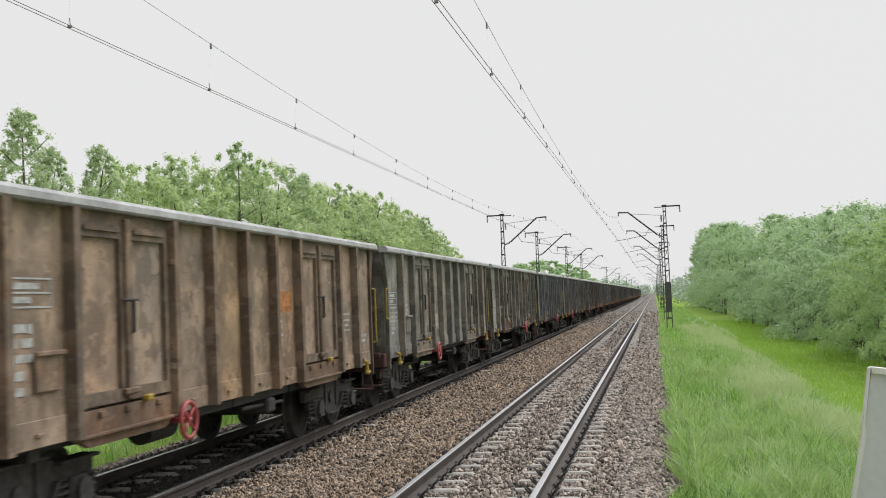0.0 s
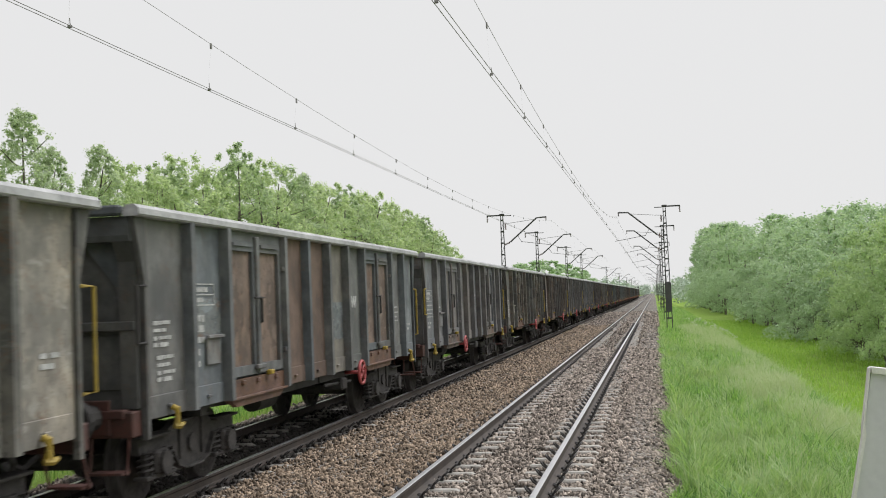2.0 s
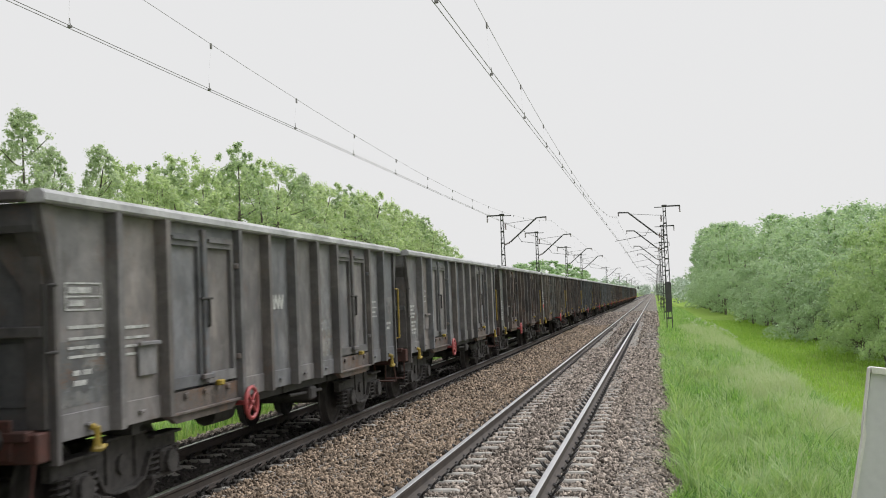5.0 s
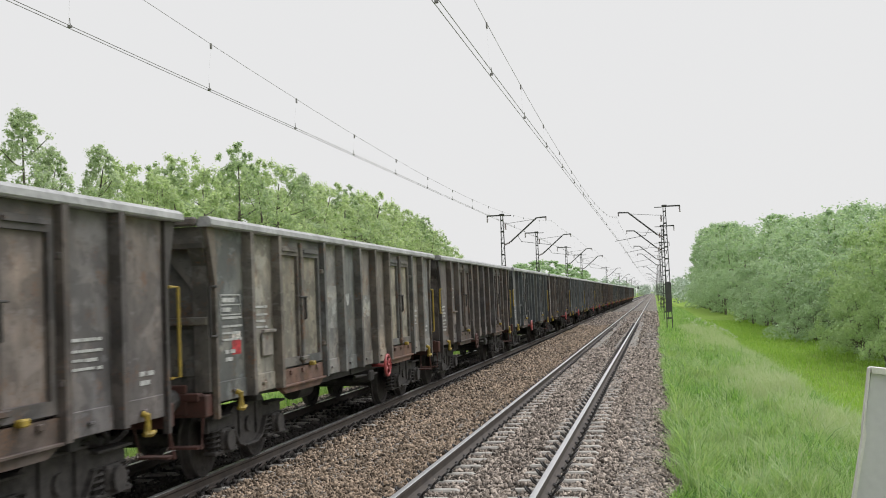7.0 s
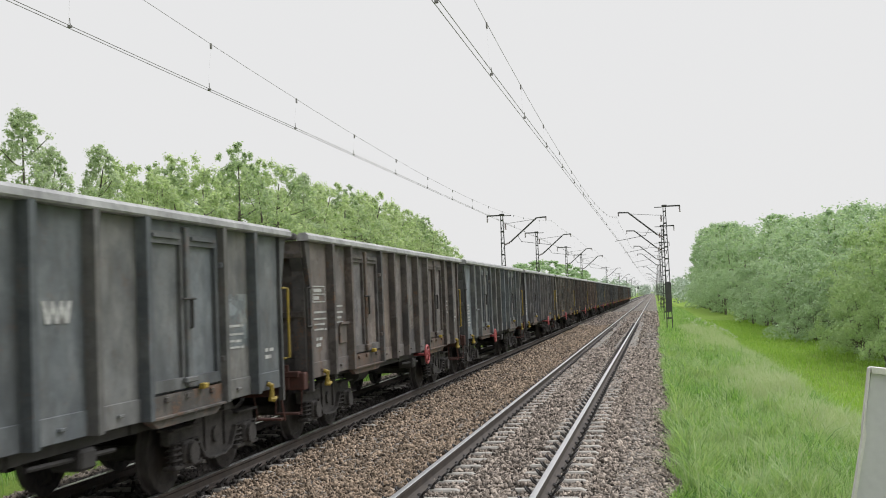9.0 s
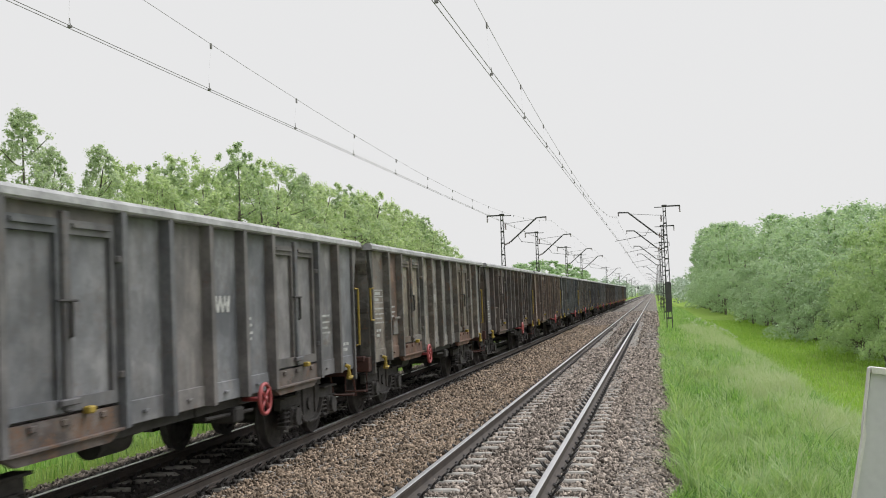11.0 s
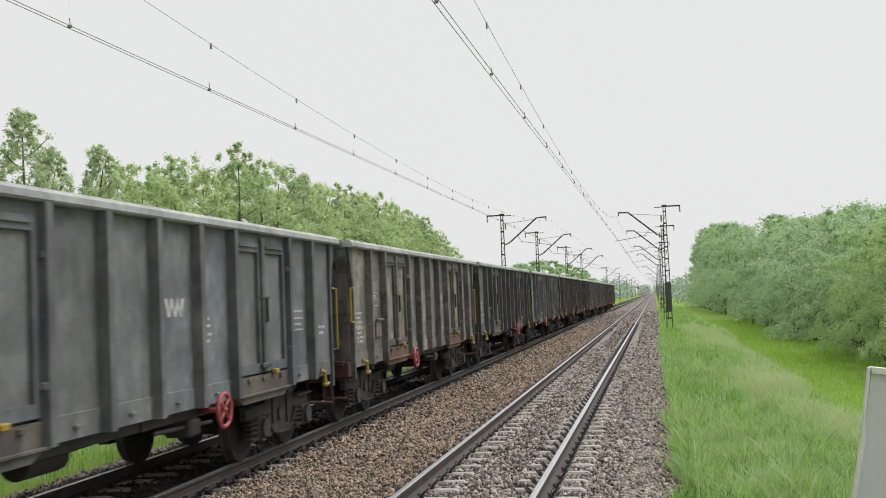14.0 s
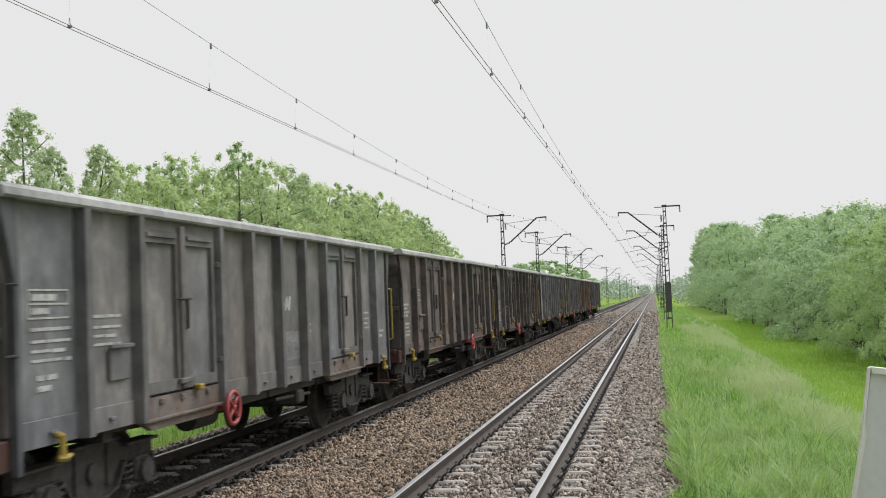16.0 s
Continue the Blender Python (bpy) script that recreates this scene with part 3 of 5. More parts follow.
def bogie(root, yc):
    bg = part("bogie", box((-0.9, yc - 0.16, 0.45), (0.9, yc + 0.16, 0.80), 0.02), BOGIE, root, "dusty steel two-axle bogie")
    for s in (-1, 1):
        bm = bmesh.new()
        out = [(yc - 1.28, 0.58), (yc - 1.28, 0.74), (yc - 0.62, 0.76), (yc - 0.40, 0.84), (yc + 0.40, 0.84), (yc + 0.62, 0.76), (yc + 1.28, 0.74), (yc + 1.28, 0.58),
               (yc + 0.60, 0.60), (yc + 0.42, 0.36), (yc + 0.2, 0.30), (yc - 0.2, 0.30), (yc - 0.42, 0.36), (yc - 0.60, 0.60)]
        add_prism(bm, out, 0, s * 0.95, s * 1.04)
        xa, xb = sorted((s * 0.92, s * 1.12))
        add_box(bm, (xa, yc - 1.29, 0.735), (xb, yc - 0.60, 0.765), 0.006)
        add_box(bm, (xa, yc + 0.60, 0.735), (xb, yc + 1.29, 0.765), 0.006)
        add_box(bm, (xa, yc - 0.42, 0.825), (xb, yc + 0.42, 0.855), 0.006)
        for g in (-1, 1):
            add_prism(bm, [(yc + g * 0.20, 0.285), (yc + g * 0.42, 0.345), (yc + g * 0.61, 0.585), (yc + g * 0.58, 0.60), (yc + g * 0.40, 0.37), (yc + g * 0.20, 0.31)], 0, s * 0.93, s * 1.10)
            add_box(bm, (min(s * 1.03, s * 1.07), yc + g * 0.30 - 0.03, 0.40), (max(s * 1.03, s * 1.07), yc + g * 0.30 + 0.03, 0.82), 0.006)
        add_box(bm, (xa, yc - 0.20, 0.285), (xb, yc + 0.20, 0.312), 0.006)
        add_tube(bm, [(s * 1.03, yc, 0.56), (s * 1.075, yc, 0.56)], 0.10, 12)
        part("side_frame", bm, BOGIE, bg)
        for dy in (-0.9, 0.9):
            bm = bmesh.new()
            add_box(bm, (min(s * 0.93, s * 1.14), yc + dy - 0.16, 0.34), (max(s * 0.93, s * 1.14), yc + dy + 0.16, 0.60), 0.03)
            add_tube(bm, [(s * 1.13, yc + dy, 0.46), (s * 1.19, yc + dy, 0.46)], 0.13, 12)
            add_box(bm, (min(s * 0.96, s * 1.12), yc + dy - 0.36, 0.30), (max(s * 0.96, s * 1.12), yc + dy + 0.36, 0.35), 0.01)
            part("axle_box", bm, BOGIE, bg)
            for k in (-0.25, 0.25):
                part("coil_spring", spring_bm(s * 1.04, yc + dy + k, 0.35, 0.60), BOGIE, bg)
        bm = bmesh.new()
        add_box(bm, (min(s * 0.66, s * 0.84), yc - 0.34, 0.34), (max(s * 0.66, s * 0.84), yc - 0.24, 0.62), 0.01)
        add_box(bm, (min(s * 0.66, s * 0.84), yc + 0.24, 0.34), (max(s * 0.66, s * 0.84), yc + 0.34, 0.62), 0.01)
        add_box(bm, (min(s * 0.72, s * 0.78), yc - 0.26, 0.50), (max(s * 0.72, s * 0.78), yc + 0.26, 0.56), 0.01)
        part("brake_block", bm, BOGIE, bg)


def wheelset(root, y):
    bm = bmesh.new()
    prof = [(-0.80, 0.10), (-0.80, 0.36), (-0.815, 0.38), (-0.815, WHEEL_R - 0.006), (-0.72, WHEEL_R), (-0.70, WHEEL_R + 0.028), (-0.68, WHEEL_R + 0.02), (-0.68, 0.38), (-0.72, 0.36), (-0.70, 0.12), (-0.60, 0.085),
            (0.60, 0.085), (0.70, 0.12), (0.72, 0.36), (0.68, 0.38), (0.68, WHEEL_R + 0.02), (0.70, WHEEL_R + 0.028), (0.72, WHEEL_R), (0.815, WHEEL_R - 0.006), (0.815, 0.38), (0.80, 0.36), (0.80, 0.10)]
    add_lathe(bm, prof, 16)
    ob = part("wheelset", bm, BOGIE, root, "steel wheels on an axle, worn bright at the tread")
    ob.location = (0, y, WHEEL_R)
    return ob


def wagon(handwheel_y):
    """A four-axle open wagon with ribbed sides and two pairs of doors in each side."""
    root = tagged(new("open_freight_wagon"), "weathered ribbed steel open freight wagon of a long train", "freight wagon", "wagons of the freight train")
    part("floor_plate", box((-1.30, -END, 1.10), (1.30, END, 1.17)), DARK, root)
    bm = box((-0.22, -6.12, 0.72), (0.22, 6.12, 1.10), 0.01)
    for y in (-4.5, -2.1, 0.0, 2.1, 4.5):
        add_box(bm, (-1.22, y - 0.09, 0.86), (1.22, y + 0.09, 1.10))
    part("underframe", bm, DARK, root, "soot-black underframe beams")
    for s in (-1, 1):
        bm = bmesh.new()
        out = [(-6.1, 1.0), (-6.1, 1.12), (6.1, 1.12), (6.1, 1.0), (2.6, 0.86), (-2.6, 0.86)]
        add_prism(bm, out, 0, s * 1.10, s * 1.20)
        part("sole_bar", bm, DARK, root)
        for y0, y1 in BAYS:
            bm = box((min(s * 1.29, s * 1.32), y0, 0.99), (max(s * 1.29, s * 1.32), y1, 3.07))
            add_box(bm, (min(s * 1.32, s * 1.338), y0 + 0.07, 0.985), (max(s * 1.32, s * 1.338), y1 - 0.07, 1.22), 0.006)
            add_box(bm, (min(s * 1.338, s * 1.37), (y0 + y1) / 2 - 0.05, 1.08), (max(s * 1.338, s * 1.37), (y0 + y1) / 2 + 0.05, 1.11), 0.005)
            part("side_panel", bm, PAINT, root)
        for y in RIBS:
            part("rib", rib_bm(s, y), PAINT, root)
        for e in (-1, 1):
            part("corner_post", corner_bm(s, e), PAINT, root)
        for y0, y1 in ((-4.10, -2.08), (2.08, 4.06)):
            ym = (y0 + y1) / 2
            bm = box((min(s * 1.29, s * 1.36), y0, 2.922), (max(s * 1.29, s * 1.36), y1, 3.07), 0.01)
            add_box(bm, (min(s * 1.262, s * 1.278), y0, 1.16), (max(s * 1.262, s * 1.278), y1, 3.06))
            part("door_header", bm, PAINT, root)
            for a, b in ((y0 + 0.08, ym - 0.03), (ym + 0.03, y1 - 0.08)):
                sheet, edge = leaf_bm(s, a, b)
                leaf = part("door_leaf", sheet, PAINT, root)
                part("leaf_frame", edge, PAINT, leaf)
            bm = box((min(s * 1.33, s * 1.41), ym - 0.055, 1.25), (max(s * 1.33, s * 1.41), ym + 0.055, 3.0), 0.012)
            add_box(bm, (min(s * 1.38, s * 1.43), ym - 0.15, 1.30), (max(s * 1.38, s * 1.43), ym + 0.15, 1.36), 0.01)
            lock = part("lock_bar", bm, PAINT_RUSTY, root)
            bm = bmesh.new()
            add_tube(bm, [(s * 1.40, ym + 0.02, 2.20), (s * 1.435, ym + 0.02, 2.19), (s * 1.435, ym + 0.02, 1.90), (s * 1.40, ym + 0.02, 1.89)], 0.018, 6)
            add_tube(bm, [(s * 1.40, ym - 0.14, 2.21), (s * 1.42, ym + 0.14, 2.21)], 0.014, 6)
            part("door_handle", bm, DARK, lock)
            bm = bmesh.new()
            add_prism(bm, [(y0 + 0.02, 1.21), (y1 - 0.02, 1.21), (y1 - 0.02, 0.98), (y1 - 0.25, 0.88), (y0 + 0.25, 0.88), (y0 + 0.02, 0.98)], 0, s * 1.30, s * 1.37)
            add_box(bm, (min(s * 1.37, s * 1.42), y0 + 0.05, 0.97), (max(s * 1.37, s * 1.42), y1 - 0.05, 1.0), 0.005)
            for dy in (-0.55, -0.04, 0.62):
                add_box(bm, (min(s * 1.37, s * 1.40), ym + dy - 0.05, 1.13), (max(s * 1.37, s * 1.40), ym + dy + 0.04, 1.19), 0.008)
            part("door_sill", bm, PAINT_RUSTY, root, "rusty sill plate under the doors")
            for dy, zz in ((-0.98, 2.6), (0.98, 2.6), (-0.98, 1.5), (0.98, 1.5)) if s > 0 else ():
                part("hinge", box((min(s * 1.36, s * 1.425), ym + dy - 0.06, zz - 0.035), (max(s * 1.36, s * 1.425), ym + dy + 0.06, zz + 0.035), 0.012), PAINT_RUSTY, root)
            if s > 0:
                part("yellow_mark", box((1.375, ym + 0.26, 1.20), (1.45, ym + 0.38, 1.265), 0.012), YELLOW, root)
        # rounded top rim
        bm = bmesh.new()
        add_prism(bm, [(s * 1.27, 3.045), (s * 1.27, 3.12), (s * 1.31, 3.16), (s * 1.40, 3.165), (s * 1.445, 3.125), (s * 1.45, 3.065), (s * 1.43, 3.045)], 1, -HALF - 0.02, HALF + 0.02)
        part("top_rim", bm, RIM, root, "worn top rim, pale with the sky's sheen in its colour")
        for y in (-5.62, 5.55):
            bm = bmesh.new()
            add_tube(bm, [(s * 1.36, y, 1.07), (s * 1.41, y, 1.05), (s * 1.415, y, 0.96), (s * 1.41, y, 0.88)], [0.034, 0.040, 0.032, 0.040], 7)
            add_tube(bm, [(s * 1.40, y - 0.05, 0.875), (s * 1.43, y + 0.02, 0.865), (s * 1.44, y + 0.09, 0.885)], [0.030, 0.034, 0.022], 6)
            part("rope_hook", bm, YELLOW, root, "yellow rope hook")
        # label box
        bm = box((min(s * 1.33, s * 1.36), -4.66, 1.44), (max(s * 1.33, s * 1.36), -4.28, 1.76), 0.012)
        add_box(bm, (min(s * 1.36, s * 1.40), -4.70, 1.75), (max(s * 1.36, s * 1.40), -4.24, 1.79), 0.006)
        part("label_holder", bm, PAINT_RUSTY, root, "dark framed label holder")
        # hand brake wheel
        yy = handwheel_y
        bm = add_ring(bmesh.new(), (s * 1.50, yy, 0.92), 0.19, 0.026, 20, 7)
        for k in range(4):
            a = pi / 4 + k * pi / 2
            add_tube(bm, [(s * 1.50, yy, 0.92), (s * 1.50, yy + 0.19 * cos(a), 0.92 + 0.19 * sin(a))], 0.02, 5)
        add_tube(bm, [(s * 1.20, yy, 0.92), (s * 1.53, yy, 0.92)], 0.03, 8)
        part("hand_brake_wheel", bm, RED, root, "red hand brake wheel", True)
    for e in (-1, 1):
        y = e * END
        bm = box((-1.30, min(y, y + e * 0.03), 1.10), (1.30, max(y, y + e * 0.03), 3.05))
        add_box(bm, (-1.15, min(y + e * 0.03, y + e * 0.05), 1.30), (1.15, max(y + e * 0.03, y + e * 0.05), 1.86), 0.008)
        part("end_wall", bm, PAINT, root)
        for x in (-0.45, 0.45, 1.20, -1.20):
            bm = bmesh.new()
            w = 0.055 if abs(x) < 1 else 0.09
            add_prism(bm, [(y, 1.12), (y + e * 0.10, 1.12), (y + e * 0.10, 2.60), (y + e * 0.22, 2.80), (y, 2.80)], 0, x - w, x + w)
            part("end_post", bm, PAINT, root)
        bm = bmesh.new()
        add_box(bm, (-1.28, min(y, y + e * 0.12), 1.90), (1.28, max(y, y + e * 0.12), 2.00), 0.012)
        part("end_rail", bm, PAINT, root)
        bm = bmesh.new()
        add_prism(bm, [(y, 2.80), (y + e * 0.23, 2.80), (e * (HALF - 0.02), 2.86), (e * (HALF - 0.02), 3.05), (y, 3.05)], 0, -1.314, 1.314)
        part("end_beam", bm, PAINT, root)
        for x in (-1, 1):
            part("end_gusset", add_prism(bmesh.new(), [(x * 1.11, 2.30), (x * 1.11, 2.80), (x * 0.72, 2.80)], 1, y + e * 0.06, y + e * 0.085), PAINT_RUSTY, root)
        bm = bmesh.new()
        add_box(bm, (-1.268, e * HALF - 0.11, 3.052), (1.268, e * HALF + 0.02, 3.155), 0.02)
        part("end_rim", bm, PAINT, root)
        bm = box((-1.30, min(y + e * 0.04, e * 6.40), 0.84), (1.30, max(y + e * 0.04, e * 6.40), 1.10), 0.015)
        add_box(bm, (-1.22, min(e * 6.30, e * 6.44), 1.03), (1.22, max(e * 6.30, e * 6.44), 1.12), 0.012)
        for x in (-0.875, 0.875):
            add_box(bm, (x - 0.19, min(e * 6.39, e * 6.43), 0.87), (x + 0.19, max(e * 6.39, e * 6.43), 1.22), 0.01)
        part("headstock", bm, REDBROWN, root, "red-brown headstock beam")
        for x in (-0.875, 0.875):
            bm = bmesh.new()
            add_tube(bm, [(x, e * 6.42, 1.05), (x, e * 6.64, 1.05)], [0.13, 0.11], 12)
            add_tube(bm, [(x, e * 6.60, 1.05), (x, e * 6.78, 1.05)], 0.075, 12)
            add_tube(bm, [(x, e * 6.76, 1.05), (x, e * 6.812, 1.05)], [0.225, 0.20], 16)
            part("buffer", bm, DARK, root)
        bm = add_tube(bmesh.new(), [(0, e * 6.42, 1.03), (0, e * 6.60, 1.02), (0, e * 6.70, 0.90), (0, e * 6.81, 0.92)], 0.04, 6)
        add_tube(bm, [(0.38, e * 6.40, 0.90), (0.40, e * 6.60, 0.72), (0.30, e * 6.72, 0.60), (0.16, e * 6.80, 0.66)], 0.03, 6)
        part("coupling", bm, DARK, root)
        # end grab rail: long at the trailing end, short at the leading one
        z0, z1, out = (1.37, 2.34, 0.26) if e > 0 else (1.77, 2.35, 0.22)
        part("grab_rail" if e > 0 else "end_handle", add_tube(bmesh.new(), [(1.37, e * (END + 0.03), z0), (1.37, e * (END + out), z0), (1.37, e * (END + out), z1), (1.37, e * (END + 0.03), z1)], 0.019, 7),
             YELLOW if e > 0 else DARK, root, "yellow grab rail" if e > 0 else "")
        bm = add_tube(bmesh.new(), [(1.24, e * 6.36, 0.86), (1.26, e * 6.46, 0.50), (0.86, e * 6.46, 0.50), (0.84, e * 6.36, 0.86)], 0.020, 6)
        add_box(bm, (0.88, min(e * 6.36, e * 6.54), 0.495), (1.24, max(e * 6.36, e * 6.54), 0.52))
        part("step", bm, REDBROWN, root)
    # brake gear under the floor
    bm = add_tube(bmesh.new(), [(0.55, -1.3, 0.72), (0.55, -0.6, 0.72)], 0.16, 14)
    add_tube(bm, [(0.55, -0.6, 0.72), (0.3, 1.6, 0.70)], 0.03, 6)
    add_box(bm, (0.45, -1.0, 0.80), (0.65, -0.9, 1.10))
    part("brake_cylinder", bm, DARK, root)
    bm = add_tube(bmesh.new(), [(-0.6, 0.3, 0.74), (-0.6, 1.3, 0.74)], 0.19, 14)
    add_box(bm, (-0.7, 0.75, 0.85), (-0.5, 0.85, 1.10))
    part("air_tank", bm, DARK, root)
    bm = box((0.95, 0.95, 0.66), (1.28, 1.25, 0.86), 0.03)
    add_tube(bm, [(1.2, 0.2, 0.80), (1.2, 1.7, 0.76)], 0.025, 6)
    add_box(bm, (1.1, 1.05, 0.85), (1.2, 1.15, 1.0))
    part("valve_box", bm, DARK, root)
    bogie(root, -4.5)
    bogie(root, 4.5)
    for y in AXLES:
        wheelset(root, y)
    return root


# writing on the sides that cannot be read: bars of its size
def bars_bm(rows, w, h, fill=0.55, seed=0, run=(0.05, 0.22)):
    rng = random.Random(seed)
    bm = bmesh.new()
    for r in range(rows):
        z1 = h - (r + rng.uniform(-0.12, 0.12)) * h / rows
        z0 = z1 - fill * h / rows
        y = 0.0
        end = w * rng.uniform(0.6, 1.0)
        while y < end:
            d = rng.uniform(*run)
            lift = rng.uniform(0.0, 0.25) * (z1 - z0)
            add_box(bm, (0.0, y, z0 + lift), (0.004, min(y + d, w), z1))
            y += d + rng.choice((0.012, 0.02, 0.05))
    return bm


def table_bm(w, h):
    bm = bmesh.new()
    for z in (0.0, h * 0.5, h):
        add_box(bm, (0, 0, z - 0.008), (0.004, w, z + 0.008))
    for y in (0.0, w):
        add_box(bm, (0, y - 0.008, 0.0), (0.004, y + 0.008, h))
    add_box(bm, (0, 0.05, h * 0.62), (0.004, w * 0.7, h * 0.85))
    add_box(bm, (0, 0.05, h * 0.14), (0.004, w * 0.5, h * 0.36))
    return bm


def emblem_bm():
    bm = bmesh.new()
    add_prism(bm, [(0.0, 0.2), (0.07, 0.0), (0.14, 0.0), (0.18, 0.1), (0.22, 0.0), (0.29, 0.0), (0.33, 0.1), (0.37, 0.0), (0.44, 0.0), (0.50, 0.2), (0.42, 0.2), (0.39, 0.09), (0.35, 0.2), (0.30, 0.2),
                   (0.255, 0.08), (0.21, 0.2), (0.15, 0.2), (0.105, 0.08), (0.08, 0.2)], 0, 0.0, 0.004)
    return bm


def plate_bm(w, h):
    return box((0, 0, 0), (0.006, w, h), 0.002)


MARKS = {"small_table": obj_from_bm("stencil_table", bars_bm(4, 0.34, 0.34, 0.5, 7), WHITE), "low_table": obj_from_bm("stencil_table", table_bm(0.5, 0.15), WHITE), "table": obj_from_bm("stencil_table", table_bm(0.62, 0.24), WHITE), "lines": obj_from_bm("stencil_lines", bars_bm(4, 0.62, 0.36, 0.36, 1, (0.2, 0.6)), WHITE),
         "column": obj_from_bm("stencil_column", bars_bm(5, 0.34, 0.66, 0.66, 2), WHITE), "short": obj_from_bm("stencil_short", bars_bm(2, 0.36, 0.18, 0.6, 3), WHITE),
         "emblem": obj_from_bm("painted_emblem", emblem_bm(), WHITE), "plate": obj_from_bm("paper_label", plate_bm(0.26, 0.17), WHITE),
         "dense": obj_from_bm("stencil_block", bars_bm(4, 0.42, 0.3, 0.62, 4), WHITE)}


def stencil(root, kind, y, z):
    ob = share("stencil_marking", MARKS[kind], root, Matrix.Translation((1.3235, y, z)))
    if kind not in ("emblem", "plate"):
        ob["kind"] = "stuff"


# paint of each wagon from the head of the visible train to its tail
TAN, BEIGE, BROWN, DBROWN = (0.262, 0.200, 0.148), (0.325, 0.312, 0.270), (0.212, 0.170, 0.146), (0.148, 0.134, 0.128)
GREY, DGREY, GREEN, OLIVE = (0.220, 0.220, 0.222), (0.180, 0.179, 0.182), (0.165, 0.179, 0.184), (0.228, 0.222, 0.207)
MIXED = (0.186, 0.178, 0.163)
COLOURS = (DGREY, BROWN, TAN, BEIGE, BEIGE, GREEN, DGREY, MIXED, DBROWN, DGREY, DGREY, DBROWN, OLIVE, DBROWN, GREEN, DBROWN, GREEN, DGREY, MIXED, DBROWN,
           BROWN, GREEN, OLIVE, DGREY, GREY, DBROWN, DBROWN, DGREY, DGREY, BROWN, DGREY)
RUST, SLATE, OCHRE, PALE = (0.150, 0.108, 0.092), (0.150, 0.160, 0.162), (0.285, 0.205, 0.135), (0.30, 0.29, 0.262)
# bays in another colour than the rest of their wagon, counted from its leading end
BAY_TONES = {2: {0: OCHRE, 3: OCHRE, 4: TAN}, 5: {2: RUST, 3: RUST, 4: MIXED, 5: SLATE}, 8: {1: SLATE, 5: MIXED}, 11: {0: SLATE, 1: SLATE, 4: DGREY},
             12: {0: SLATE, 1: PALE, 3: SLATE}, 13: {6: SLATE, 7: RUST}, 18: {1: RUST, 2: OLIVE}, 20: {1: RUST, 7: OCHRE, 6: DBROWN}, 22: {0: PALE, 3: PALE}, 7: {3: PALE, 6: SLATE}, 16: {6: SLATE, 5: DGREY}}
RED_SILLS = (4, 5, 7, 8, 12, 18, 22)
# which door the hand brake wheel stands by: N the leading one, F the trailing one
BRAKE = "FN" + "NNFFNFFNNNFNNFNFNFFFNFNFNFNFN"


PATCH = obj_from_bm("faded_patch", box((0, 0, 0), (0.0025, 1, 1)), PAINT)


def patch(root, y0, y1, z0, z1, col):
    """A rectangle of older or newer paint on a side panel."""
    ob = share("faded_patch", PATCH, root, Matrix.Translation((1.320, y0, z0)) @ Matrix.Diagonal((1, y1 - y0, z1 - z0, 1)))
    ob.color = (*col, 1)


def wagon_start(k):
    """Where the middle of wagon k stands at the clip's start."""
    return 12.80 + PITCH_WAGON * (k - WAGONS_AHEAD)


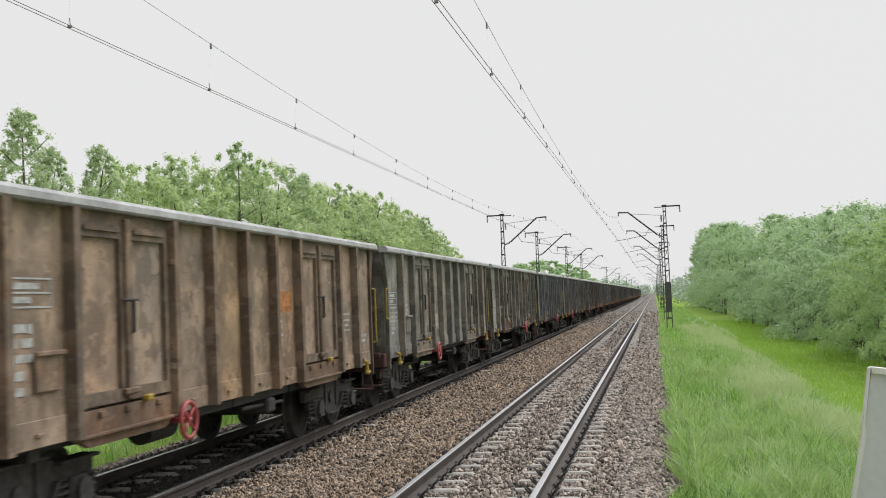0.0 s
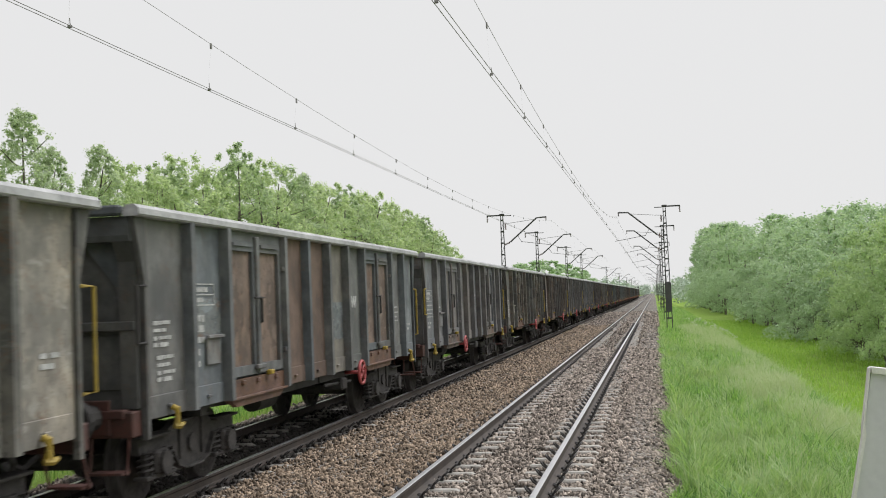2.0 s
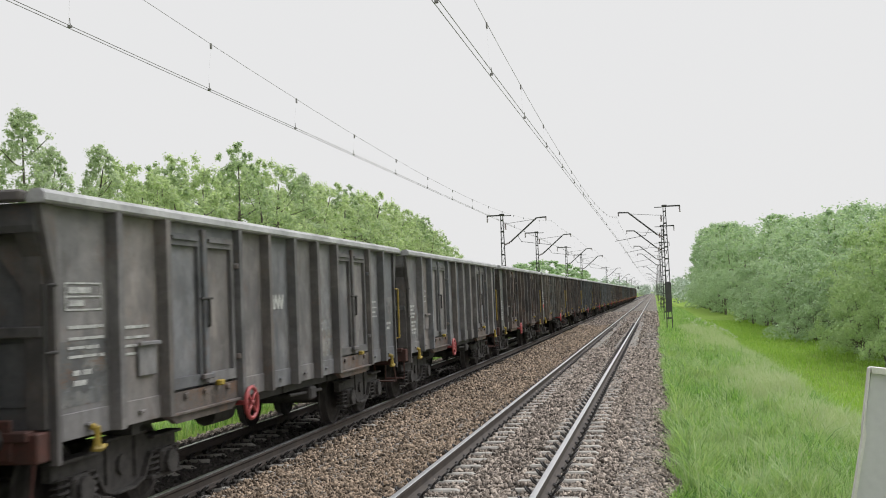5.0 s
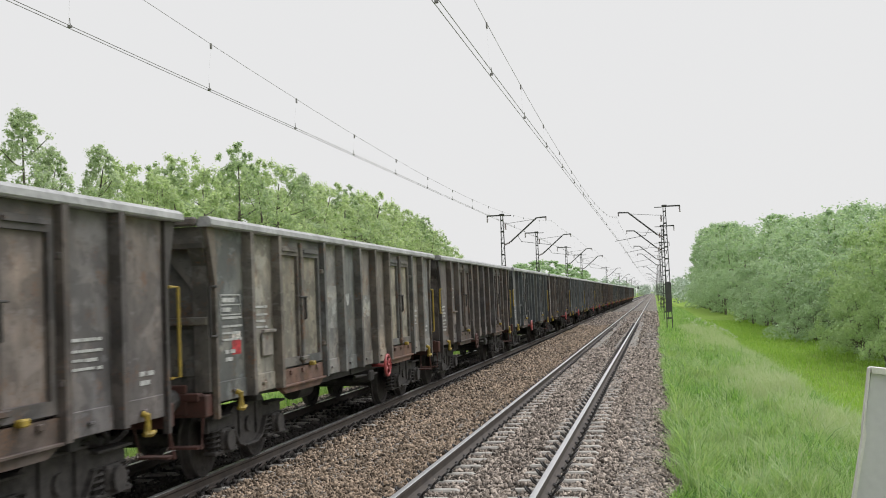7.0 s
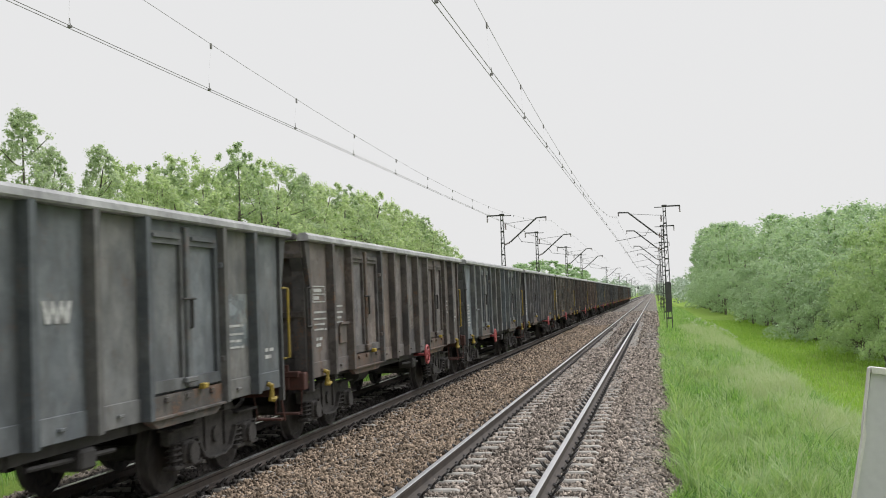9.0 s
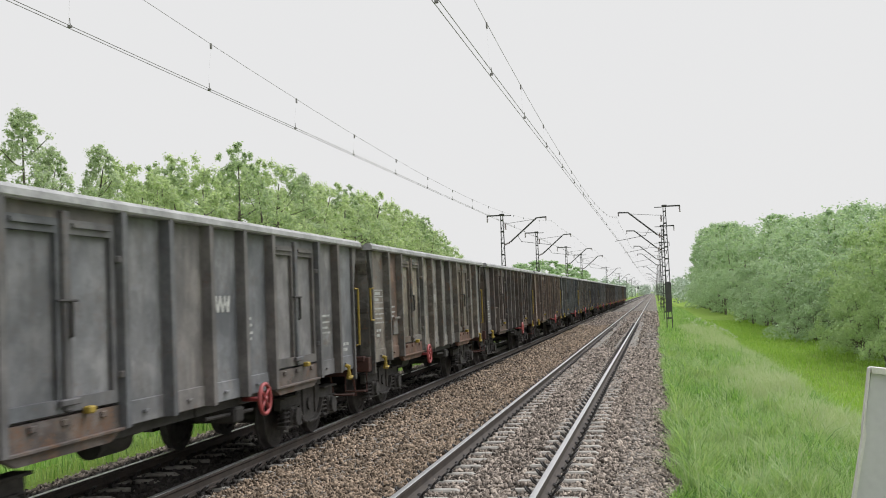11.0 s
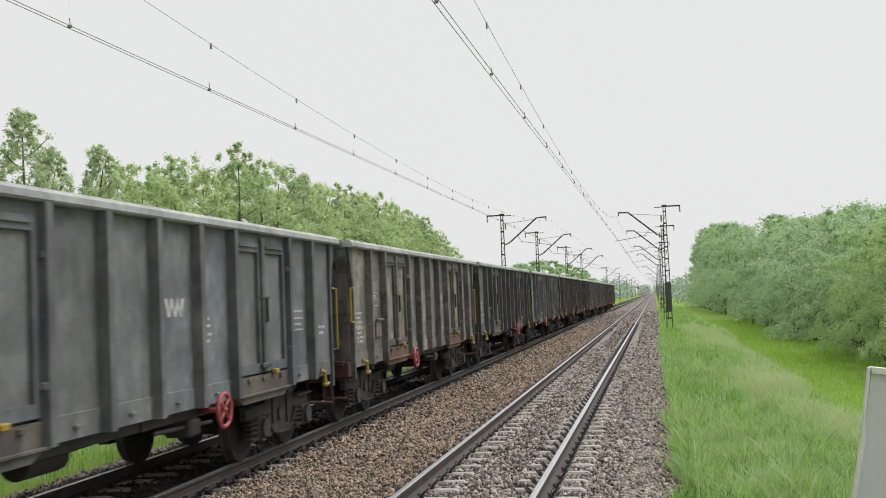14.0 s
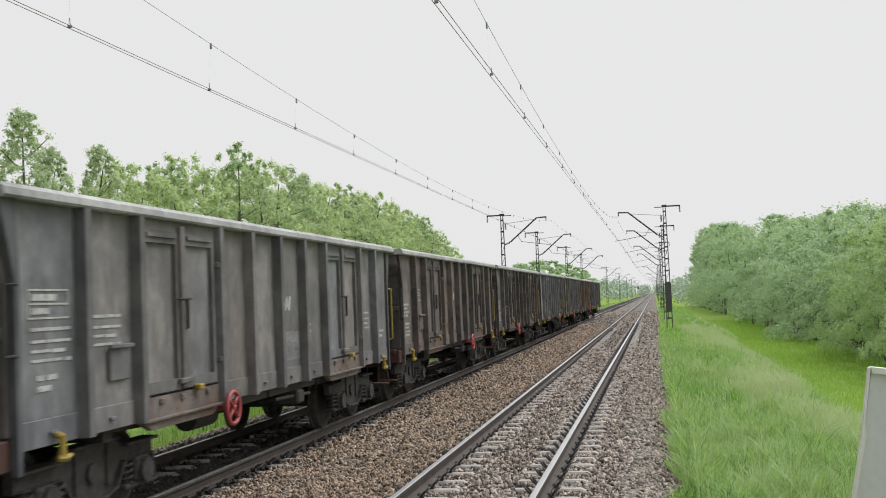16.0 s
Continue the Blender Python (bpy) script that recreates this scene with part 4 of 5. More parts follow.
def build_train():
    near_door, far_door = wagon(-2.03), wagon(1.40)
    used = {}
    train = []
    for k in range(WAGONS):
        proto = near_door if BRAKE[k] == "N" else far_door
        m = pose(TRACK_L, wagon_start(k), 0)
        if proto in used:
            w = copy_thing(proto, m)
        else:
            w = proto
            w.matrix_basis = m
            used[proto] = True
        train.append(w)
    rng = random.Random(11)
    shade = {TAN: "rust-tan", BEIGE: "pale beige-grey", BROWN: "rust-brown", DBROWN: "dark soot-brown", GREY: "plain grey", DGREY: "dark grey", GREEN: "dark green-grey", OLIVE: "patchy olive-grey", MIXED: "patchy grey-brown"}
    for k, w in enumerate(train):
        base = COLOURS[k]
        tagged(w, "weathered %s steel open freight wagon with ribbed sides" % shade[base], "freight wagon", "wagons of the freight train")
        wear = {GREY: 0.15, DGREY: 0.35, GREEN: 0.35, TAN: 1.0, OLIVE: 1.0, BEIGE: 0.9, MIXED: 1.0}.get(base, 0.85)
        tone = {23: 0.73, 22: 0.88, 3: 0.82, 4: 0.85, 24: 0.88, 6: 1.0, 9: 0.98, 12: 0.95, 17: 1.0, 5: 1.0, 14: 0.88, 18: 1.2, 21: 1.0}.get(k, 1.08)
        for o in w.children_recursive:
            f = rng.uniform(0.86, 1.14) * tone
            warm = rng.uniform(-0.075, 0.06)
            # ribs and frames darker: dirt, plus the ribs' near-side shade in their colour
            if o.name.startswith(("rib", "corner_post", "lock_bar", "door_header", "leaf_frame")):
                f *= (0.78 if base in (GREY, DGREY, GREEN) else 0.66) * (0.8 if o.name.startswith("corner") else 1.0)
            # end parts darkened: the shade between wagons is put into their colour
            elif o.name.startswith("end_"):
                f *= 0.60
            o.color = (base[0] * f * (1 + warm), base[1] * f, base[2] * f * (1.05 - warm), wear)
            if o.name.startswith("side_panel") and k in BAY_TONES:
                mid = (o.bound_box[0][1] + o.bound_box[6][1]) / 2
                bay = min(range(8), key=lambda i: abs(sum(BAYS[i]) / 2 - mid))
                if bay in BAY_TONES[k]:
                    o.color = (*(c * f for c in BAY_TONES[k][bay]), wear)
            if base in (OLIVE, MIXED, BEIGE) and o.name.startswith("door_leaf"):
                o.color = (0.185 * f, 0.170 * f, 0.145 * f, 1) if base == MIXED else (0.265 * f, 0.25 * f, 0.215 * f, 1)
            if k == 5 and o.name.startswith("door_leaf"):
                o.color = (0.185 * f, 0.142 * f, 0.122 * f, 1)
            if o.name.startswith("door_sill"):
                o.color = (0.145, 0.09, 0.075, 1) if k in RED_SILLS else (base[0] * 0.7, base[1] * 0.62, base[2] * 0.6, 1)
        if k in (3, 6, 13, 14, 18, 22):
            for o in w.children:
                if o.name.startswith("end_handle"):
                    o.material_slots[0].link = "OBJECT"
                    o.material_slots[0].material = YELLOW
                    o["label"] = "yellow end handle"
        if k == 13:
            for o in w.children:
                if o.name.startswith("hand_brake_wheel"):
                    o.material_slots[0].link = "OBJECT"
                    o.material_slots[0].material = REDBROWN
                    o["label"] = "rust-brown hand brake wheel"
        for _ in range(rng.choice((1, 2, 2, 3))):
            y0, y1 = rng.choice(BAYS)
            g = rng.uniform(0.85, 1.45)
            z0 = rng.uniform(1.23, 1.9)
            patch(w, y0 + 0.08, y1 - 0.08, z0, z0 + rng.uniform(0.25, 0.7), (base[0] * g * 0.95, base[1] * g, base[2] * g * 1.06))
        if k == 2:
            patch(w, -6.1, -5.28, 1.75, 1.95, (0.34, 0.13, 0.08))
            patch(w, -6.1, -5.28, 1.50, 1.72, (0.20, 0.21, 0.22))
            patch(w, -6.1, -5.28, 1.25, 1.46, (0.38, 0.20, 0.10))
            patch(w, 1.2, 1.9, 2.0, 2.3, (0.42, 0.19, 0.07))
        if k == 12:
            patch(w, -5.62, -5.34, 1.52, 1.70, (0.45, 0.05, 0.06))
            patch(w, -5.62, -5.34, 1.71, 1.80, (0.62, 0.60, 0.60))
        if k == 3:
            bm = add_prism(bmesh.new(), [(0.74, 2.58), (0.90, 2.58), (0.82, 2.72)], 1, -6.21, -6.195)
            add_box(bm, (0.70, -6.21, 2.50), (1.02, -6.195, 2.52))
            part("warning_triangle", bm, YELLOW, w, "faded yellow warning triangle on the end wall")
            part("warning_plate", box((0.74, -6.21, 2.22), (0.90, -6.195, 2.42), 0.006), RUSTPLATE, w, "faded orange warning plate")
        if k == 18:
            bm = add_prism(bmesh.new(), [(0.66, 2.50), (0.83, 2.50), (0.745, 2.68)], 1, -6.21, -6.195)
            add_box(bm, (0.66, -6.21, 2.455), (0.98, -6.195, 2.475))
            part("warning_triangle", bm, YELLOW, w, "yellow warning triangle on the end wall")
        if k % 3:
            stencil(w, "table", -4.98, rng.uniform(2.02, 2.2))
            stencil(w, "column", -5.0, 1.38)
            stencil(w, "dense", -5.95, rng.uniform(1.6, 1.75))
            stencil(w, "dense", -5.88, rng.uniform(1.28, 1.36))
        else:
            stencil(w, "table", -5.95, rng.uniform(2.0, 2.15))
            stencil(w, "lines", -5.92, 1.62)
            stencil(w, "short", -5.85, 1.40)
            stencil(w, "lines", -5.0, rng.uniform(1.55, 1.75))
        stencil(w, "low_table", -4.85, 1.06)
        if k == 23 or k % 4 != 3 and k != 2:
            ey, ez = {4: 0.14, 23: 0.14, 24: 0.14, 12: -0.92}.get(k, rng.choice((0.28, -0.75, 1.32))), rng.uniform(1.98, 2.08)
            stencil(w, "emblem", ey, ez)
            if k in (4, 12, 23, 24):
                part("emblem_block", box((1.3235, ey - 0.04, ez), (1.3265, ey + 0.10, ez + 0.2)), RUSTPLATE, w, "faded orange block of the painted emblem")
        stencil(w, "small_table", rng.choice((-1.0, 0.12, 1.18, 1.18)), rng.uniform(1.55, 1.7))
        stencil(w, "low_table", 5.30, 1.06)
        stencil(w, "lines", 4.22, rng.uniform(1.5, 1.75))
        stencil(w, "short", 5.58, rng.uniform(1.25, 1.6))
        stencil(w, "plate", -5.5, 1.02)
    for ob in MARKS.values():
        bpy.data.objects.remove(ob)
    bpy.data.objects.remove(PATCH)
    return train


# ---- trees ----
def leaves(rng, centres, radii, per, size, form=(1, 1, 0.8)):
    """Leaf blades strewn through clumps round the given centres."""
    n = len(centres) * per
    c = np.repeat(centres, per, 0)
    r = np.repeat(radii, per)
    d = rng.normal(size=(n, 3))
    d /= np.linalg.norm(d, axis=1)[:, None]
    pos = c + d * (r * np.clip(np.abs(rng.normal(size=n)) * 0.60 + 0.14, 0, 1.25))[:, None] * np.array(form)
    nrm = d * 0.9 + rng.normal(size=(n, 3)) * 0.5 + np.array((0, 0, 0.45))
    nrm /= np.linalg.norm(nrm, axis=1)[:, None]
    t = np.cross(nrm, rng.normal(size=(n, 3)))
    t /= np.linalg.norm(t, axis=1)[:, None]
    b = np.cross(nrm, t)
    s = size * rng.uniform(0.6, 1.35, n)[:, None]
    V = np.stack([pos - t * s, pos + b * s * 0.55 + nrm * s * 0.15, pos + t * s, pos - b * s * 0.55 + nrm * s * 0.15], 1).reshape(-1, 3)
    F = np.arange(4 * n).reshape(-1, 4)
    return V, F


def tree_meshes(name, seed, h, spread, low, clumps, per, size, leaf, lean=0.0, stems=1, peak=0.62, form=(1, 1, 0.8), foot=0.45, tip=0.35, each=11):
    """Trunk with limbs, and a crown of leaf clumps, as two meshes."""
    rng = np.random.default_rng(seed)
    bm = bmesh.new()
    tips = []
    for s in range(stems):
        a0 = rng.uniform(0, 2 * pi)
        off = 0.0 if stems == 1 else 0.18 * spread
        top = np.array((cos(a0) * off * 1.8 + lean, sin(a0) * off * 1.8, h * rng.uniform(0.86, 0.95)))
        pts = [np.array((cos(a0) * off * 0.4, sin(a0) * off * 0.4, -0.3)) * (1 - f) + top * f + np.array((rng.normal() * 0.1, rng.normal() * 0.1, 0)) * (f > 0) for f in np.linspace(0, 1, 7)]
        r0 = 0.014 * h + 0.02
        add_tube(bm, pts, [r0 * (1 - 0.88 * f) for f in np.linspace(0, 1, 7)], 7)
        for i in range(int(9 / stems) + 4):
            f = rng.uniform(max(0.12, low * 0.9), 0.92)
            base = pts[0] * (1 - f) + top * f
            a = rng.uniform(0, 2 * pi)
            ln = spread * (1.05 - 0.7 * f) * rng.uniform(0.6, 1.0)
            end = base + np.array((cos(a) * ln, sin(a) * ln, ln * rng.uniform(0.25, 0.8)))
            mid = (base + end) / 2 + np.array((0, 0, -0.06 * ln))
            add_tube(bm, [base, mid, end], [r0 * 0.4 * (1 - 0.6 * f), r0 * 0.25 * (1 - 0.5 * f), 0.012], 5)
            tips.append(end)
    trunk = bpy.data.meshes.new(name + "_trunk")
    bm.to_mesh(trunk)
    bm.free()
    trunk.materials.append(BARK)
    # lobes on the crown's outline, each a dome of leaf clumps with hollows between
    lobe, n_lobes = [], max(6, clumps // each)
    for i in range(n_lobes):
        f = ((i + 0.5) / n_lobes) ** 0.85
        z = h * (low + (1 - low) * f)
        env = spread * (min(1.0, foot + 2.2 * f) * (1.04 - f) ** peak * 1.25) * (0.80 + 0.4 * noise.noise(Vector((seed * 3.1, f * 4, 1.7))) + 0.22 * rng.random())
        a = i * 2.4 + rng.uniform(-0.5, 0.5)
        rr = env * rng.uniform(0.55, 0.95)
        lobe.append((cos(a) * rr + lean * f, sin(a) * rr, z, (0.24 + 0.14 * rng.random()) * spread * sqrt(each / 11) * (1.1 - tip * f)))
    cs, radii = [], []
    for x, y, z, r in lobe:
        for j in range(max(4, clumps // n_lobes)):
            d = rng.normal(size=3)
            d /= np.linalg.norm(d)
            d[2] = abs(d[2]) * 0.9 - 0.25
            cs.append((x + d[0] * r, y + d[1] * r, max(0.1, z + d[2] * r * 1.1)))
            radii.append(r * rng.uniform(0.35, 0.70))
    for t in tips:
        cs.append(tuple(t))
        radii.append(0.16 * spread * rng.uniform(0.5, 1.0))
    cs, radii = np.array(cs), np.array(radii)
    V, F = leaves(rng, cs, radii, per, size, form)
    return trunk, np_mesh(name + "_crown", V, F, leaf)


def plant(meshes, name, label, cat, group, x, y, zs, turn, scale):
    root = tagged(new(name), label, cat, group)
    root.matrix_basis = pose(x, y, bank_z(x) - 0.05, 0, 0, turn) @ Matrix.Diagonal((scale[0], scale[0], scale[1], 1))
    for nm, me in zip(("trunk", "crown"), meshes):
        ob = new(nm, me)
        ob.parent = root
    return root


def build_trees():
    rng = random.Random(5)
    H = 10.0
    birch = [tree_meshes("birch", 20 + i, H, 2.7 + 0.3 * i, 0.26, 196, 46, 0.063, LEAF_L, 0.0, 1 + i % 2, 0.60, (1.0, 1.0, 1.35), 0.5, 0.5, 4) for i in range(3)]
    alder = [tree_meshes("alder", 40 + i, H, 2.7 + 0.3 * i, 0.26, 190, 46, 0.063, LEAF_D, 0.0, 1, 0.58, (1.0, 1.0, 1.3), 0.5, 0.5, 4) for i in range(2)]
    deep = [tree_meshes("deep_wood", 50 + i, H, 3.2, 0.34, 100, 24, 0.14, (LEAF_L, LEAF_D)[i % 2], 0.0, 1, 0.60, (1, 1, 1.2), 0.5, 0.5, 5) for i in range(3)]
    hazy = [tree_meshes("roadside", 56 + i, H, 3.0, 0.2, 80, 26, 0.17, LEAF_H, tip=0.45) for i in range(2)]
    airy = tree_meshes("young_birch", 61, H, 2.3, 0.22, 300, 26, 0.052, LEAF_Y, 0.0, 1, 0.80, (1.3, 1.3, 1.4), 0.7, 0.5, 2)
    bush = [tree_meshes("willow", 80 + i, 8.0, 3.1 + 0.3 * i, 0.04, 230, 52, 0.085, LEAF_R, 0.0, 3, 0.36, (0.85, 0.85, 0.75), 0.8, 0.2, 15) for i in range(3)]
    thicket = [tree_meshes("thicket", 88 + i, 8.0, 3.3, 0.04, 170, 32, 0.125, LEAF_H, 0.0, 3, 0.36, (0.85, 0.85, 0.75), 0.8, 0.2, 15) for i in range(3)]
    tall = [tree_meshes("poplar", 95 + i, 14.0, 4.8, 0.06, 180, 36, 0.19, LEAF_H, 0.0, 2, 0.42, (1, 1, 0.8), 0.6, 0.25) for i in range(2)]
    # front row of the wood beyond the train: place along the line and height of its top
    front = ((34.6, 9.5, 3), (36.0, 8.3, 3), (37.6, 6.4, 5), (40.5, 9.0, 3), (41.8, 7.8, 0), (43.3, 8.6, 1), (45.2, 8.3, 0), (47.2, 9.0, 4), (48.5, 9.6, 2), (50.4, 9.3, 0), (53.8, 10.7, 4), (56.2, 10.2, 2),
             (59.7, 10.2, 5), (62.6, 9.1, 1), (65.0, 9.6, 0), (67.1, 10.7, 3), (68.6, 10.2, 2), (71.4, 10.5, 1), (76.4, 10.7, 4), (79.4, 10.4, 2), (82.6, 10.9, 1), (86.0, 10.5, 4), (90.0, 10.8, 0), (93.4, 10.3, 1), (96.6, 10.5, 2),
             (100.0, 10.1, 4), (103.0, 10.0, 1), (106.4, 9.2, 0), (109.6, 8.8, 4), (114.0, 7.9, 0), (118.4, 7.4, 1), (124.0, 6.6, 4))
    order = {0: birch[0], 1: birch[1], 2: birch[2], 3: airy, 4: alder[0], 5: alder[1]}
    for y, top, k in front:
        s = (top + 1.1) / H
        nm = {3: "young_birch_tree", 4: "alder_tree", 5: "alder_tree"}.get(k, "birch_tree")
        lab = {3: "slender young tree with thin airy grey-green leaves", 4: "alder with a dense darker green crown behind the tracks"}.get(k, "bright spring-green deciduous tree in the wood by the line")
        plant(order[k], nm, lab, "tree", "trees of the wood beyond the train", -22 + rng.uniform(-0.8, 0.8), y, 0, rng.uniform(0, 360), (s * (1.0 if k == 3 else rng.uniform(1.0, 1.3)), s))
    ys, tops = [q[0] for q in front], [q[1] for q in front]
    for row, x in enumerate((-25.0, -28.5)):
        y = 46.0 + row * 5
        while y < 134:
            far = -x / 22.0
            top = 2.1 + (np.interp(y / far, ys, tops) - 2.9 - 0.5 * rng.random()) * far
            k = rng.randrange(3)
            s = (top + 1.0) / H
            plant(deep[k], "birch_tree" if k != 1 else "alder_tree", "deciduous tree standing deeper in the green wood", "tree", "trees of the wood beyond the train",
                  x + rng.uniform(-1, 1), y, 0, rng.uniform(0, 360), (s, s))
            y += rng.uniform(3.4, 4.6)
    # second wood further on, left of the line
    for y, top in ((176, 6.6), (184, 7.6), (194, 8.0), (205, 8.7), (217, 9.2), (229, 9.4), (241, 9.0), (254, 9.4), (268, 9.6), (283, 9.5), (300, 9.6), (318, 9.4), (338, 9.6), (356, 9.2), (378, 8.2)):
        s = (top + 1.25) / H
        plant(hazy[rng.randrange(2)], "roadside_tree", "hazy green deciduous tree far along the line", "tree", "distant trees by the line", -22 + rng.uniform(-1, 1), y, 0, rng.uniform(0, 360), (s * 1.6, s))
    # thicket on the meadow side
    def thick(x, y, h, wide):
        sh = (h + 2.35) / 8.0
        # further off, the mesh with leaves greyed for haze
        b = bush[rng.randrange(3)] if y < (84 if x < 15.6 else 70) else thicket[rng.randrange(3)]
        plant(b, "willow_bush", "dense grey-green willow thicket at the meadow's edge" if h > 5 else "low rounded willow bush at the meadow's edge", "bush" if h < 5 else "tree",
              "thicket along the meadow", x, y, 0, rng.uniform(0, 360), (sh * wide, sh))

    y = 52.0
    while y < 178:
        top = 6.3 + max(0.0, (y - 62)) * 0.048
        thick(18.2 + rng.uniform(-0.8, 1.2), y, top * rng.uniform(0.86, 1.06), rng.uniform(1.0, 1.25))
        y += 5.0 + y * 0.014
    for x, y, h in ((13.6, 50.5, 5.6), (12.9, 56.5, 5.9), (12.4, 62.5, 5.9), (12.6, 68.5, 6.1), (13.0, 74.5, 5.6), (12.6, 84.0, 4.4), (12.0, 90.0, 4.5), (12.5, 97.0, 4.9), (11.9, 106.0, 4.8), (12.4, 116.0, 5.2),
                    (11.8, 128.0, 5.2), (12.3, 141.0, 5.6), (11.8, 156.0, 5.2), (11.6, 170.0, 5.0)):
        thick(x + 1.5 + rng.uniform(-0.3, 0.3), y, h * 0.98, rng.uniform(0.95, 1.1))
    for x, y, h in ((10.6, 53.0, 1.8), (10.2, 59.0, 1.2), (10.4, 66.0, 1.6), (10.8, 71.5, 2.2), (10.6, 87.5, 1.5), (10.2, 95.0, 2.0), (10.6, 102.0, 1.4), (10.3, 112.0, 2.4), (10.5, 123.0, 1.8), (10.2, 135.0, 2.6), (10.2, 150.0, 2.4)):
        thick(x + 1.4, y, h, rng.uniform(0.9, 1.1))
    y = 186.0
    while y < 300:
        top = min(17.0, 12.2 + (y - 183) * 0.055)
        s = (top + 2.35) / 14.0
        plant(tall[rng.randrange(2)], "poplar_tree", "tall full-crowned tree at the end of the thicket", "tree", "thicket along the meadow", 14.5 + rng.uniform(-0.6, 0.6), y, 0, rng.uniform(0, 360), (s * 0.85, s))
        plant(thicket[rng.randrange(3)], "willow_bush", "dense grey-green willow thicket at the meadow's edge", "bush", "thicket along the meadow", 11.5, y + 4, 0, rng.uniform(0, 360), (0.95, 0.9))
        y += 11.0
    # far woods towards the horizon, haze put into their pale leaf colour
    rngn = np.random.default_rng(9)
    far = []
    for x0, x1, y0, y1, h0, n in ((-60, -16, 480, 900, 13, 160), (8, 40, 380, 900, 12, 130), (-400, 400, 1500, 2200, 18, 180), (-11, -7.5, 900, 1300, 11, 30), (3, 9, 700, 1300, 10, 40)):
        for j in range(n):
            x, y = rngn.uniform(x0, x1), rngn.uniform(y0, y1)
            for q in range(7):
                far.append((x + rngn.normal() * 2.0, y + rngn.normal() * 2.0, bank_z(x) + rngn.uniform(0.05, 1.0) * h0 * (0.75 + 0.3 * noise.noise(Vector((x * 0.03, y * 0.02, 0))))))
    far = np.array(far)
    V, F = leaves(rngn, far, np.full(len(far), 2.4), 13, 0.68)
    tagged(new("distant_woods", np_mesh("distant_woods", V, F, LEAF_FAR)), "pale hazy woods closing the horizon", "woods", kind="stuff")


# ---- grasses ----
def blades(name, label, n, place, hgt, wid, mat, seed, bend=0.5, cat="grass"):
    """Bent grass blades of three pieces each."""
    rng = np.random.default_rng(seed)
    x, y = place(rng, n)
    z = np.array([bank_z(a) for a in x]) - 0.03
    h = hgt(rng, x, y)
    w = wid * rng.uniform(0.6, 1.3, n) * (1 + y / 22)
    a = rng.uniform(0, 2 * pi, n)
    d = np.stack([np.cos(a), np.sin(a), np.zeros(n)], 1)
    sd = np.stack([-np.sin(a), np.cos(a), np.zeros(n)], 1)
    ln = bend * h * rng.uniform(0.15, 1.0, n)
    base = np.stack([x, y, z], 1)
    rows = []
    for f, wf in ((0.0, 1.0), (0.45, 0.85), (0.8, 0.55), (1.0, 0.1)):
        c = base + d * (ln * f ** 2.2)[:, None] + np.array((0, 0, 1.0)) * (h * (f - 0.28 * bend * f ** 3))[:, None]
        rows += [c - sd * (w * wf)[:, None], c + sd * (w * wf)[:, None]]
    V = np.stack(rows, 1).reshape(-1, 3)
    F0 = np.array([(0, 1, 3, 2), (2, 3, 5, 4), (4, 5, 7, 6)])
    F = (F0[None] + 8 * np.arange(n)[:, None, None]).reshape(-1, 4)
    return tagged(new(name, np_mesh(name, V, F, mat)), label, cat, kind="stuff")


def wedge(x0, x1, y0, y1, power=1.7):
    def place(rng, n):
        y = y0 + (y1 - y0) * rng.random(n) ** power
        x = x0 + (x1 - x0) * rng.random(n)
        return x, y
    return place


def ragged(y0, y1):
    """An uneven edge creeping over the stones."""
    def place(rng, n):
        y = y0 + (y1 - y0) * rng.random(n) ** 1.7
        x = np.array([0.20 + 0.30 * noise.noise(Vector((0.3, b * 0.8, 2.0))) for b in y]) + rng.exponential(0.16, n)
        return np.clip(x, -0.15, 1.2), y
    return place


def drift(x0, x1, y0, y1, power):
    """Uneven drifts, thickest in the middle of the strip."""
    def place(rng, n):
        xs, ys = [], []
        while len(xs) < n:
            x, y = x0 + (x1 - x0) * rng.beta(2.6, 1.9), y0 + (y1 - y0) * rng.random() ** power
            if noise.noise(Vector((x * 0.7, y * 0.16, 9.0))) + 0.25 > rng.random() * 0.7:
                xs.append(x)
                ys.append(y)
        return np.array(xs), np.array(ys)
    return place


def clumpy(lo, hi, sx=1.3):
    def hgt(rng, x, y):
        k = np.array([noise.noise(Vector((a * sx, b * sx * 0.7, 5.0))) for a, b in zip(x, y)])
        return (lo + (hi - lo) * np.clip(0.5 + k, 0, 1.2)) * rng.uniform(0.7, 1.15, len(x))
    return hgt


